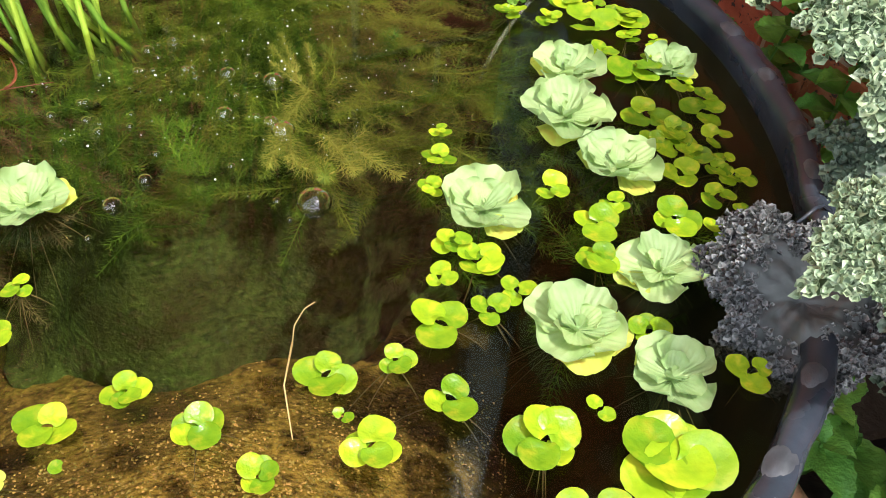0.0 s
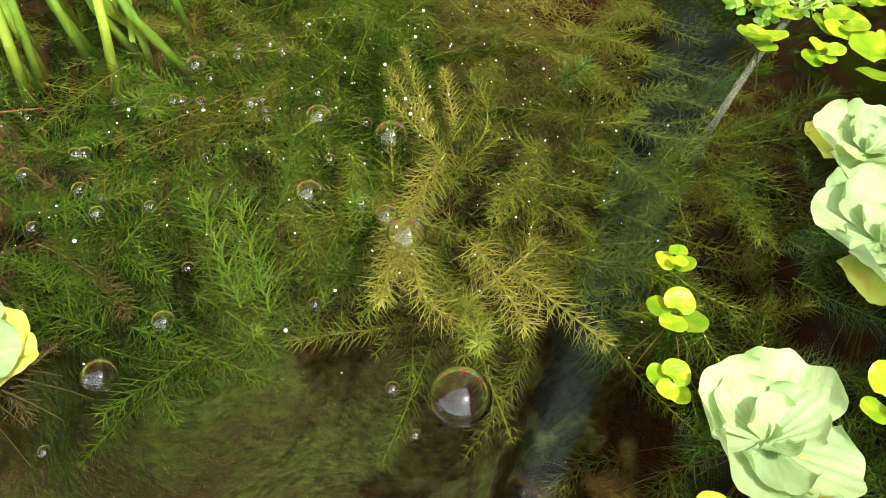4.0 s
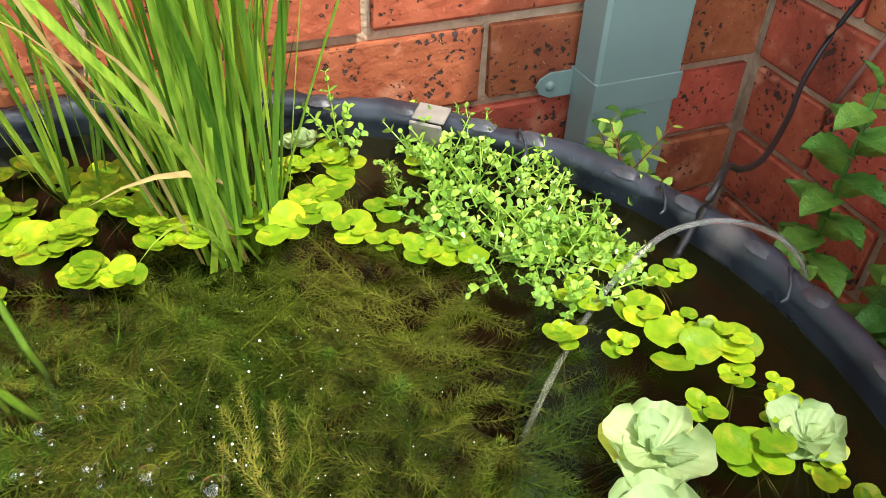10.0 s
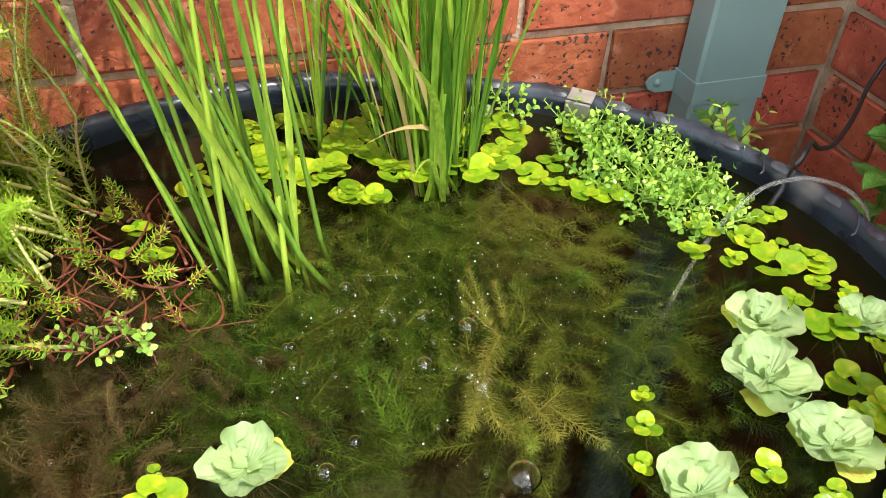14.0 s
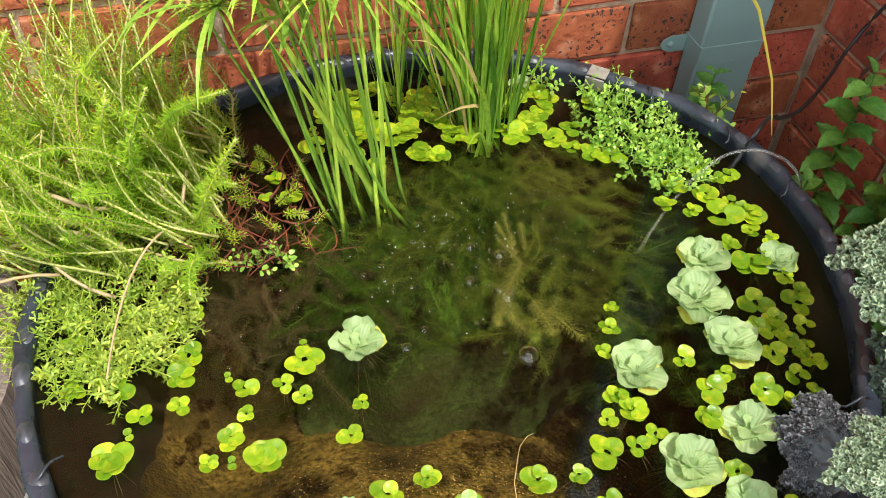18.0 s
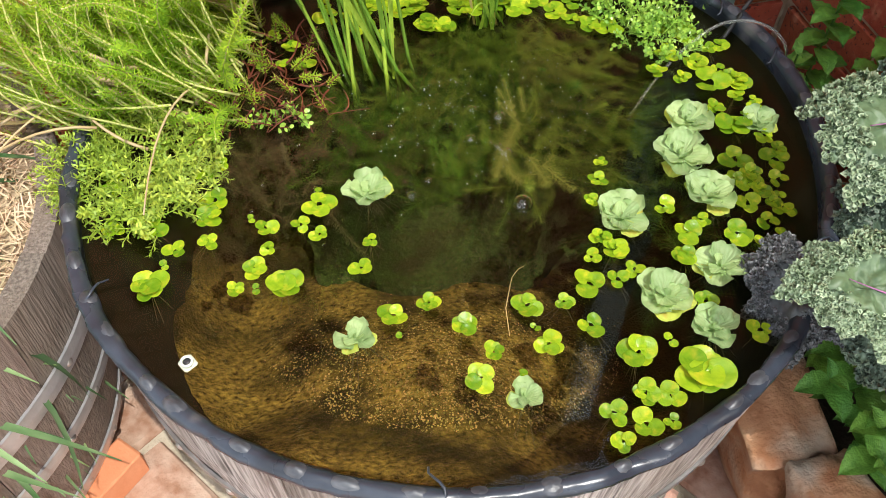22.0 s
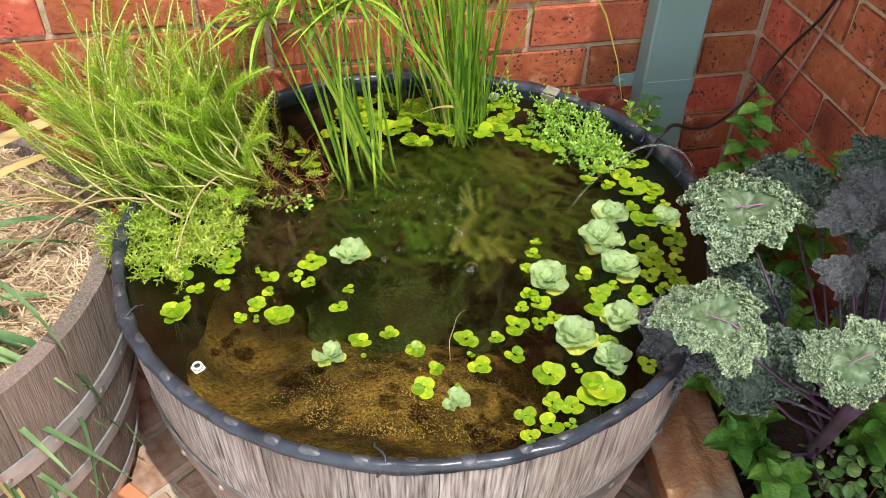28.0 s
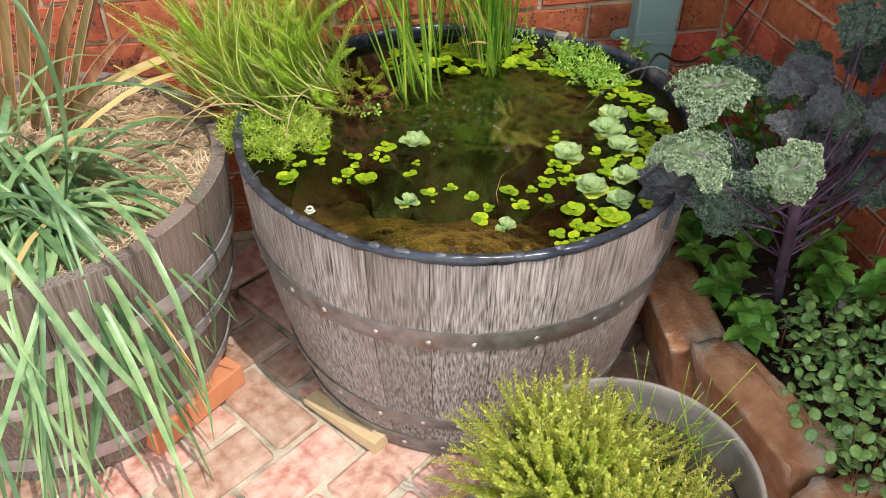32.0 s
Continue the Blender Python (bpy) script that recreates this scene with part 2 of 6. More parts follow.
def fade_to_murk(m, centre, near, far, colour):
    """Ragged fade from the heap's gold to near-black: painted light loss in murky water."""
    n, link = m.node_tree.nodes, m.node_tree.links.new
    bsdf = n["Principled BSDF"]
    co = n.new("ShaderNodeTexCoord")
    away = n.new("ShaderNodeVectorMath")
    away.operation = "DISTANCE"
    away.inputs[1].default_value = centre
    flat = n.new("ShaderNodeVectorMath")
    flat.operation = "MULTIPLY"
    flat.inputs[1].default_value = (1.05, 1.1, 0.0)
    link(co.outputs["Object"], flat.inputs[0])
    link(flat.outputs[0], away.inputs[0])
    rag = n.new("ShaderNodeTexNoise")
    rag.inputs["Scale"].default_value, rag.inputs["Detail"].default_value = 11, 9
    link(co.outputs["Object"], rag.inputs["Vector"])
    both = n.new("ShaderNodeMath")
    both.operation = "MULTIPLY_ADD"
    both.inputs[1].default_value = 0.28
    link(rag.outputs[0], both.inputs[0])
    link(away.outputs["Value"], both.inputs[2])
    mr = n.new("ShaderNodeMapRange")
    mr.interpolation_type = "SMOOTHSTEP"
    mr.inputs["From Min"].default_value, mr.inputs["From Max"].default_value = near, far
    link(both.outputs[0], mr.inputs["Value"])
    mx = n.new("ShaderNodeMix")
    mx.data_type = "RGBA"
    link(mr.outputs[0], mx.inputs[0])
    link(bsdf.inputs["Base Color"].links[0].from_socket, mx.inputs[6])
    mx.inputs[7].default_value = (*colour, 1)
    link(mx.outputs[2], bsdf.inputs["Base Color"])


fade_to_murk(M_SEDIMENT, (-0.15, -0.25, 0), 0.31, 0.6, (0.026, 0.022, 0.006))
M_PEBBLE = mat("gravel_grain", (0.12, 0.085, 0.02), (0.38, 0.27, 0.08), spec=0.08, rough=0.8, scale=30, rand="island", amount=0.6)
M_SOIL = mat("damp_soil", (0.018, 0.012, 0.008), (0.06, 0.042, 0.028), rough=0.95, scale=40, bump=1.0, bscale=90)
M_MULCH = mat("straw_mulch", (0.42, 0.3, 0.17), (0.66, 0.52, 0.34), rough=0.9, scale=25, rand="island", amount=0.35)
M_MULCH_BED = mat("mulch_bed", (0.26, 0.18, 0.1), (0.55, 0.42, 0.27), rough=0.95, scale=90, bump=1.0, bscale=180, stretch=(1, 3, 1))
M_SANDSTONE = mat("rough_sandstone", (0.3, 0.12, 0.052), (0.55, 0.31, 0.16), rough=0.9, scale=22, contrast=0.45, bump=1.0, bscale=120, c3=(0.4, 0.35, 0.28), c3scale=11, c3at=0.58, c3soft=0.12)
M_TERRA = mat("terracotta", (0.5, 0.17, 0.07), (0.62, 0.25, 0.12), rough=0.8, scale=14, bump=0.3, bscale=90)
M_WEDGE = mat("pale_pine", (0.5, 0.36, 0.18), (0.64, 0.5, 0.3), rough=0.75, scale=20, stretch=(1, 6, 6), bump=0.3)
M_TUB = mat("grey_tub", (0.15, 0.135, 0.118), (0.29, 0.265, 0.235), rough=0.7, scale=20, bump=0.4, bscale=70)
M_RUSH = mat("rush_blade", (0.09, 0.26, 0.015), (0.36, 0.56, 0.07), rough=0.38, spec=0.3, scale=7, contrast=0.6, stretch=(45, 45, 1), rand="object", amount=0.5, through_light=0.3)
M_SEDGE = mat("sedge_stem", (0.15, 0.32, 0.02), (0.4, 0.56, 0.08), rough=0.42, spec=0.25, scale=7, contrast=0.6, stretch=(45, 45, 1), rand="object", amount=0.35, through_light=0.25)
M_YELLOWING = mat("yellowing_blade", (0.34, 0.46, 0.05), (0.62, 0.46, 0.08), rough=0.45, scale=6, contrast=0.3, through_light=0.3)
M_DRY = mat("dry_leaf", (0.5, 0.38, 0.14), (0.62, 0.48, 0.2), rough=0.7, scale=14, rand="island", amount=0.25, through_light=0.25)
M_FEATHER = mat("parrot_feather", (0.23, 0.45, 0.015), (0.52, 0.7, 0.065), rough=0.5, scale=8, rand="island", amount=0.3, through_light=0.5)
M_FEATHER_STEM = mat("feather_stem", (0.34, 0.24, 0.12), (0.52, 0.4, 0.22), rough=0.6, scale=9, rand="island", amount=0.25, c3=(0.42, 0.15, 0.08), c3scale=6, c3at=0.64)
M_FEATHER_GREEN = mat("feather_green_stem", (0.36, 0.38, 0.1), (0.54, 0.52, 0.2), rough=0.6, scale=9, rand="object", amount=0.3, c3=(0.45, 0.25, 0.13), c3scale=8, c3at=0.62)
M_RUNNER = mat("red_runner", (0.1, 0.02, 0.012), (0.2, 0.06, 0.03), rough=0.5, scale=12, rand="island", amount=0.4)
M_PATCH = mat("creeping_leaf", (0.26, 0.41, 0.03), (0.5, 0.6, 0.1), rough=0.45, scale=20, rand="island", amount=0.3, through_light=0.3)
M_BACOPA = mat("bacopa_leaf", (0.22, 0.44, 0.04), (0.42, 0.63, 0.12), rough=0.24, scale=25, rand="island", amount=0.3, through_light=0.25)
M_PLUME = mat("pale_weed_tip", (0.19, 0.21, 0.035), (0.38, 0.38, 0.09), spec=0.08, rough=0.55, scale=9, rand="island", amount=0.25, through_light=0.3)
M_WEED_GREEN = mat("fresh_weed", (0.06, 0.14, 0.012), (0.15, 0.27, 0.028), spec=0.08, rough=0.55, scale=9, rand="island", amount=0.25, through_light=0.3)
M_WEED = mat("hornwort", (0.065, 0.105, 0.011), (0.185, 0.23, 0.032), spec=0.08, rough=0.6, scale=9, rand="island", amount=0.32, through_light=0.3)
M_WEED_DARK = mat("dark_hornwort", (0.035, 0.08, 0.008), (0.11, 0.185, 0.022), spec=0.08, rough=0.6, scale=9, rand="island", amount=0.35, through_light=0.3)
M_ROOT = mat("fine_root", (0.045, 0.035, 0.015), (0.11, 0.085, 0.036), spec=0.08, rough=0.7, rand="island", amount=0.3)
M_KALE_STEM = mat("purple_kale_stem", (0.028, 0.014, 0.032), (0.07, 0.036, 0.076), rough=0.5, scale=20)
M_KALE_PINK = mat("magenta_rib", (0.25, 0.07, 0.2), (0.36, 0.14, 0.28), rough=0.5, scale=20)
M_MINT = mat("mint_leaf", (0.035, 0.13, 0.018), (0.09, 0.25, 0.04), rough=0.45, scale=70, contrast=0.4, rand="island", amount=0.3, through_light=0.2, bump=0.6, bscale=150)
M_FLAX_EDGE = mat("flax_margin", (0.6, 0.3, 0.16), (0.72, 0.5, 0.3), rough=0.45, scale=9, rand="object", amount=0.25, through_light=0.2)
M_FLAX_GREEN = mat("olive_flax", (0.17, 0.12, 0.045), (0.34, 0.25, 0.11), rough=0.36, scale=3, stretch=(30, 30, 1), contrast=0.4, rand="object", amount=0.35, through_light=0.2)
M_FLAX = mat("bronze_flax", (0.17, 0.05, 0.026), (0.33, 0.19, 0.085), rough=0.36, scale=3, stretch=(30, 30, 1), contrast=0.4, rand="object", amount=0.5, through_light=0.15)
M_STRAP = mat("strap_leaf", (0.08, 0.2, 0.065), (0.3, 0.45, 0.21), rough=0.36, scale=5, stretch=(8, 8, 1), rand="object", amount=0.42, through_light=0.25)
M_THYME = mat("golden_thyme", (0.38, 0.5, 0.05), (0.7, 0.73, 0.16), rough=0.5, scale=7, rand="island", amount=0.3, through_light=0.45)
M_PLASTIC = mat("white_plastic", (0.6, 0.64, 0.52), (0.72, 0.74, 0.64), rough=0.4)
M_PEARL = mat("pearly_foam", (0.6, 0.62, 0.56), (0.8, 0.8, 0.76), rough=0.15)
M_FLECK = mat("pale_chip", (0.5, 0.4, 0.32), (0.62, 0.52, 0.43), rough=0.9)
M_CLIP = mat("beige_plastic", (0.2, 0.185, 0.155), (0.3, 0.28, 0.235), rough=0.35, scale=120)
M_TEAL = mat("teal_plastic", (0.0, 0.22, 0.16), (0.01, 0.3, 0.22), rough=0.35)
M_TWIG = mat("dead_twig", (0.1, 0.075, 0.05), (0.2, 0.15, 0.1), rough=0.8)
M_GLASS_DARK = mat("dark_window", (0.01, 0.012, 0.014), (0.02, 0.022, 0.025), rough=0.08)
M_FRAME = mat("window_frame", (0.05, 0.05, 0.05), (0.08, 0.08, 0.08), rough=0.5)


def clear(name, tint, ior, rough=0.0, bump=0.0):
    m = bpy.data.materials.new(name)
    m.use_nodes = True
    b = m.node_tree.nodes["Principled BSDF"]
    b.inputs["Base Color"].default_value = (*tint, 1)
    b.inputs["Transmission Weight"].default_value = 1.0
    b.inputs["IOR"].default_value = ior
    b.inputs["Roughness"].default_value = rough
    if bump:
        n, link = m.node_tree.nodes, m.node_tree.links.new
        no = n.new("ShaderNodeTexNoise")
        no.inputs["Scale"].default_value = 18
        bu = n.new("ShaderNodeBump")
        bu.inputs["Strength"].default_value, bu.inputs["Distance"].default_value = bump, 0.003
        link(n.new("ShaderNodeTexCoord").outputs["Object"], no.inputs["Vector"])
        link(no.outputs[0], bu.inputs["Height"])
        link(bu.outputs[0], b.inputs["Normal"])
    return m


M_WATER = clear("pond_water", (0.79, 0.765, 0.5), 1.33, 0.0, 0.04)
M_WATER.node_tree.nodes["Principled BSDF"].inputs["Specular IOR Level"].default_value = 0.22


def film_mat(name):
    """A thin shell of air: clear in the middle, glossy towards its edge."""
    m = bpy.data.materials.new(name)
    m.use_nodes = True
    n, link = m.node_tree.nodes, m.node_tree.links.new
    n.remove(n["Principled BSDF"])
    fr = n.new("ShaderNodeFresnel")
    fr.inputs["IOR"].default_value = 1.2
    gl = n.new("ShaderNodeBsdfGlossy")
    gl.inputs["Roughness"].default_value = 0.09
    mix = n.new("ShaderNodeMixShader")
    gain = n.new("ShaderNodeMath")
    gain.operation = "MULTIPLY_ADD"
    gain.inputs[1].default_value, gain.inputs[2].default_value = 1.7, 0.05
    gain.use_clamp = True
    link(fr.outputs[0], gain.inputs[0])
    link(gain.outputs[0], mix.inputs[0])
    link(n.new("ShaderNodeBsdfTransparent").outputs[0], mix.inputs[1])
    link(gl.outputs[0], mix.inputs[2])
    link(mix.outputs[0], n["Material Output"].inputs["Surface"])
    return m


M_BUBBLE = film_mat("air_bubble")
M_TUBE = clear("clear_hose", (0.9, 0.92, 0.86), 1.2, 0.12)
M_TUBE.node_tree.nodes["Principled BSDF"].inputs["Transmission Weight"].default_value = 0.93
M_WIRE = mat("faded_wire", (0.32, 0.16, 0.12), (0.42, 0.24, 0.19), rough=0.7)

# ---------------------------------------------------------------- mesh tools


class Mesh:
    """Gathers vertices and faces, and becomes one mesh."""

    def __init__(self):
        self.v, self.f = [], []

    def add(self, verts, faces):
        k = len(self.v)
        self.v.extend([tuple(p) for p in verts])
        self.f.extend([tuple(k + i for i in q) for q in faces])
        return self

    def data(self, name, material, smooth=True):
        me = bpy.data.meshes.new(name)
        me.from_pydata(self.v, [], self.f)
        for mm in material if isinstance(material, (list, tuple)) else [material]:
            me.materials.append(mm)
        if smooth:
            me.polygons.foreach_set("use_smooth", [True] * len(me.polygons))
        me.update()
        return me


def part(name, mesh, material, parent, label="", smooth=True):
    me = mesh if isinstance(mesh, bpy.types.Mesh) else mesh.data(name, material, smooth)
    ob = new(name, me)
    ob.parent = parent
    if label:
        ob["label"] = label
    return ob


def thing(name, at=(0, 0, 0), label="", category="", group="", kind=""):
    ob = new(name)
    ob.location = at
    ob.empty_display_size = 0.02
    return tagged(ob, label, category, group, kind)


def solo(name, mesh, material, label, category, at=(0, 0, 0), group="", kind="", smooth=True):
    """A thing that is one mesh."""
    ob = new(name, mesh if isinstance(mesh, bpy.types.Mesh) else mesh.data(name, material, smooth))
    ob.location = at
    return tagged(ob, label, category, group, kind)


def frame_of(d):
    d = Vector(d).normalized()
    a = Vector((0, 0, 1)) if abs(d.z) < 0.9 else Vector((1, 0, 0))
    x = d.cross(a).normalized()
    return x, d.cross(x).normalized(), d


def tube(mesh, pts, r0, r1=None, n=6, cap=True):
    """A round stem along points, tapering from r0 to r1."""
    r1 = r0 if r1 is None else r1
    pts = [Vector(p) for p in pts]
    k, vs, fs = len(pts), [], []
    for i, p in enumerate(pts):
        d = pts[min(i + 1, k - 1)] - pts[max(i - 1, 0)]
        x, y, _ = frame_of(d)
        r = r0 + (r1 - r0) * i / max(1, k - 1)
        vs += [p + (x * math.cos(6.2832 * j / n) + y * math.sin(6.2832 * j / n)) * r for j in range(n)]
    for i in range(k - 1):
        fs += [(i * n + j, i * n + (j + 1) % n, (i + 1) * n + (j + 1) % n, (i + 1) * n + j) for j in range(n)]
    if cap:
        fs += [tuple(range(n))[::-1], tuple((k - 1) * n + j for j in range(n))]
    mesh.add(vs, fs)


def ribbon(mesh, pts, widths, up=(0, 0, 1), fold=0.25):
    """A leaf blade with a folded midrib along points."""
    pts = [Vector(p) for p in pts]
    up, k, vs = Vector(up), len(pts), []
    for i, p in enumerate(pts):
        d = (pts[min(i + 1, k - 1)] - pts[max(i - 1, 0)]).normalized()
        s = d.cross(up)
        s = s.normalized() if s.length > 1e-4 else frame_of(d)[0]
        nrm = s.cross(d)
        w = widths[i] if isinstance(widths, (list, tuple)) else widths
        vs += [p - s * w + nrm * w * fold, p, p + s * w + nrm * w * fold]
    fs = []
    for i in range(k - 1):
        a = 3 * i
        fs += [(a, a + 1, a + 4, a + 3), (a + 1, a + 2, a + 5, a + 4)]
    mesh.add(vs, fs)


def arc(p, d, length, droop, n=6, bend=(0, 0, 0)):
    """Points of a stem that starts at p along d and sags under its weight."""
    p, d, out = Vector(p), Vector(d).normalized(), []
    step = length / n
    out.append(p.copy())
    for i in range(n):
        d = (d + Vector((0, 0, -1)) * droop / n + Vector(bend) / n).normalized()
        p = p + d * step
        out.append(p.copy())
    return out


def smooth_path(pts, k=6):
    """A rounded line through points."""
    p = [Vector(q) for q in pts]
    p = [p[0]] + p + [p[-1]]
    out = []
    for i in range(1, len(p) - 2):
        for j in range(k):
            t = j / k
            out.append(0.5 * (2 * p[i] + (p[i + 1] - p[i - 1]) * t + (2 * p[i - 1] - 5 * p[i] + 4 * p[i + 1] - p[i + 2]) * t * t + (3 * p[i] - p[i - 1] - 3 * p[i + 1] + p[i + 2]) * t ** 3))
    return out + [p[-1]]


def rnd(a, b):
    return random.uniform(a, b)


def lathe(profile, n, closed=False, wob=None):
    """A surface of turning: profile of (radius, z)."""
    m, vs, fs = Mesh(), [], []
    for i in range(n):
        a = 6.283185 * i / n
        for j, (r, z) in enumerate(profile):
            dr, dz = wob(a, j) if wob else (0, 0)
            vs.append(((r + dr) * math.cos(a), (r + dr) * math.sin(a), z + dz))
    k = len(profile)
    for i in range(n):
        b = (i + 1) % n
        for j in range(k if closed else k - 1):
            j2 = (j + 1) % k
            fs.append((i * k + j, b * k + j, b * k + j2, i * k + j2))
    return m.add(vs, fs)


def block(sx, sy, sz, bev=0.004, rough=0.0, seed=0):
    """A box with bevelled, slightly uneven edges; origin at its centre."""
    bm = bmesh.new()
    bmesh.ops.create_cube(bm, size=1.0, matrix=Matrix.Diagonal((sx, sy, sz, 1)))
    if bev:
        bmesh.ops.bevel(bm, geom=bm.edges[:], offset=bev, segments=1, affect="EDGES")
    r = random.Random(seed)
    for v in bm.verts:
        v.co += Vector((r.uniform(-1, 1), r.uniform(-1, 1), r.uniform(-1, 1))) * rough
    m = Mesh()
    bm.verts.index_update()
    m.add([v.co.copy() for v in bm.verts], [tuple(v.index for v in f.verts) for f in bm.faces])
    bm.free()
    return m

# ---------------------------------------------------------------- setting
WATER = 0.537
PC = Vector((-0.765, -0.46, 0))        # pond barrel's axis
COURSE, LENGTH = 0.0895, 0.2375

ground = Mesh()
ground.add([(-30, -30, -0.012), (30, -30, -0.012), (30, 30, -0.012), (-30, 30, -0.012)], [(0, 1, 2, 3)])
ground_ob = solo("ground", ground, M_SANDJOINT, "sandy mortar bed between the paving bricks", "ground", kind="structure")


def slab(name, lo, hi, material, label, parent=None):
    m = Mesh()
    (a, b, c), (d, e, f) = lo, hi
    m.add([(a, b, c), (d, b, c), (d, e, c), (a, e, c), (a, b, f), (d, b, f), (d, e, f), (a, e, f)],
          [(0, 3, 2, 1), (4, 5, 6, 7), (0, 1, 5, 4), (1, 2, 6, 5), (2, 3, 7, 6), (3, 0, 4, 7)])
    if parent:
        return part(name, m, material, parent, label, smooth=False)
    return solo(name, m, material, label, "wall", kind="structure", smooth=False)


wall_back = slab("wall_back", (-4.0, 0.009, -0.05), (0.3, 0.24, 2.38), M_MORTAR, "red brick house wall with sandy mortar joints")
wall_right = slab("wall_right", (0.009, -3.2, -0.05), (0.24, 0.0085, 2.5), M_MORTAR, "red brick side wall with sandy mortar joints")

# ---------------------------------------------------------------- barrels


def stave_profile(z, h, r0, r1):
    """Radius of the half barrel at height z: narrow base, bellied towards the cut."""
    u = z / h
    return r0 + (r1 - r0) * (1 - (1 - u) ** 1.75)


def bulge(a):
    """How far the pond barrel's cut edge is out of round, towards the downpipe."""
    d = (a - 0.32 + math.pi) % (2 * math.pi) - math.pi
    return 0.026 * math.exp(-(d / 0.55) ** 2)


def barrel(name, at, h, r0, r1, staves, hoops, label, hoop_mat, thick=0.0065, wood=M_STAVE):
    th = thing(name, at, label, "barrel")
    rr = random.Random(name)
    for i in range(staves):
        a0, a1 = 6.283185 * (i + 0.007) / staves, 6.283185 * (i + 0.993) / staves
        m, vs, fs = Mesh(), [], []
        lift, rows, cols = rr.uniform(-0.001, 0.001), 9, 5
        top = h - (0.006 if thick < 0.01 else 0.0) + rr.uniform(-0.004, 0.001)
        for depth in (0.0, -thick):
            for j in range(rows):
                z = top * j / (rows - 1)
                r = stave_profile(min(z, h), h, r0, r1) + depth + lift
                for c in range(cols):
                    a = a0 + (a1 - a0) * c / (cols - 1)
                    e = -0.0009 if (c in (0, cols - 1) and depth == 0.0) else 0
                    e += bulge(a) * z / h if name == "pond_barrel" else 0
                    vs.append(((r + e) * math.cos(a), (r + e) * math.sin(a), z))
        n = rows * cols
        for j in range(rows - 1):
            for c in range(cols - 1):
                q = (j * cols + c, j * cols + c + 1, (j + 1) * cols + c + 1, (j + 1) * cols + c)
                fs += [q, tuple(n + i for i in q[::-1])]
        for j in range(rows - 1):
            for c in (0, cols - 1):
                q = (j * cols + c, (j + 1) * cols + c, n + (j + 1) * cols + c, n + j * cols + c)
                fs.append(q)
        for c in range(cols - 1):
            fs += [(c, c + 1, n + c + 1, n + c), ((rows - 1) * cols + c, (rows - 1) * cols + c + 1, n + (rows - 1) * cols + c + 1, n + (rows - 1) * cols + c)]
        part("stave", m.add(vs, fs), wood, th, smooth=False)
    for z, w, off in hoops:
        prof = []
        for dz, dr in ((-w / 2, 0.0), (-w / 2, 0.0035), (0, 0.0045), (w / 2, 0.0035), (w / 2, 0.0)):
            prof.append((stave_profile(z + dz, h, r0, r1) + dr, z + dz))
        hp = part("hoop", lathe(prof, 96, wob=lambda a, j: (bulge(a) * z / h if name == "pond_barrel" else 0, 0)), hoop_mat, th, smooth=False)
        rv = lathe([(0.0001, 0.0032), (0.003, 0.0026), (0.0052, 0.001), (0.0058, 0.0)], 10).data("rivet", M_RIVET)
        k = 28
        for i in range(k):
            a = 6.2832 * (i + off) / k + rr.uniform(-0.04, 0.04)
            r = stave_profile(z, h, r0, r1) + 0.004
            ob = part("rivet", rv, None, hp)
            ob.matrix_basis = Matrix.Translation((r * math.cos(a), r * math.sin(a), z + rr.uniform(-0.004, 0.004))) @ Vector((math.cos(a), math.sin(a), -0.15)).to_track_quat("Z", "Y").to_matrix().to_4x4()
    return th


PH, PR0, PR1 = 0.555, 0.325, 0.413
pond = barrel("pond_barrel", PC, PH, PR0, PR1, 26, [(0.38, 0.042, 0.3), (0.125, 0.034, 0.1), (0.03, 0.05, 0.6)],
              "weathered oak half barrel with riveted hoops, used as a pond", M_HOOP)
part("barrel_floor", lathe([(0.001, 0.03), (0.29, 0.03), (0.31, 0.034)], 48), M_STAVE, pond)


def rim_wob(a, j):
    n = noise.noise(Vector((math.cos(a) * 7, math.sin(a) * 7, j * 0.35))) * 0.004
    n += noise.noise(Vector((math.cos(a) * 22, math.sin(a) * 22, j * 0.6 + 5))) * 0.0018
    n += max(0.0, noise.noise(Vector((math.cos(a) * 55, math.sin(a) * 55, j * 0.25 + 9)))) * 0.0024
    back = max(0.0, math.sin(a)) * 0.0015
    if j > 6:
        return bulge(a), 0.0
    edge = 0.0016 * math.sin(a * 46) * (1 if j == 0 else 0)
    return n + bulge(a) + (back if 2 <= j <= 5 else 0), n * 0.8 + (back if 2 <= j <= 5 else 0) + edge


liner_profile = [(0.4125, 0.546), (0.4158, 0.551), (0.4156, 0.556), (0.4125, 0.5595), (0.407, 0.5605), (0.4015, 0.5585), (0.3985, 0.5535), (0.3995, 0.548),
                 (0.4008, 0.544), (0.4008, 0.53)]
liner = part("pond_liner", lathe(liner_profile, 320, wob=rim_wob), M_LINER, pond, "black rubber liner folded over the rim")
part("liner_wall", lathe([(0.4008, 0.532), (0.384, 0.42), (0.352, 0.25), (0.318, 0.1), (0.30, 0.045), (0.001, 0.04)], 96, wob=lambda a, j: (bulge(a) * (1, 0.7, 0.4, 0, 0, 0)[j], 0)), M_LINER_IN, pond, "slimy dark liner below the waterline")
nail_bump = lathe([(0.0001, 0.005), (0.005, 0.0042), (0.0095, 0.002), (0.0125, -0.001)], 12)
nail_me = nail_bump.data("liner_bump", M_LINER_SCUFF)
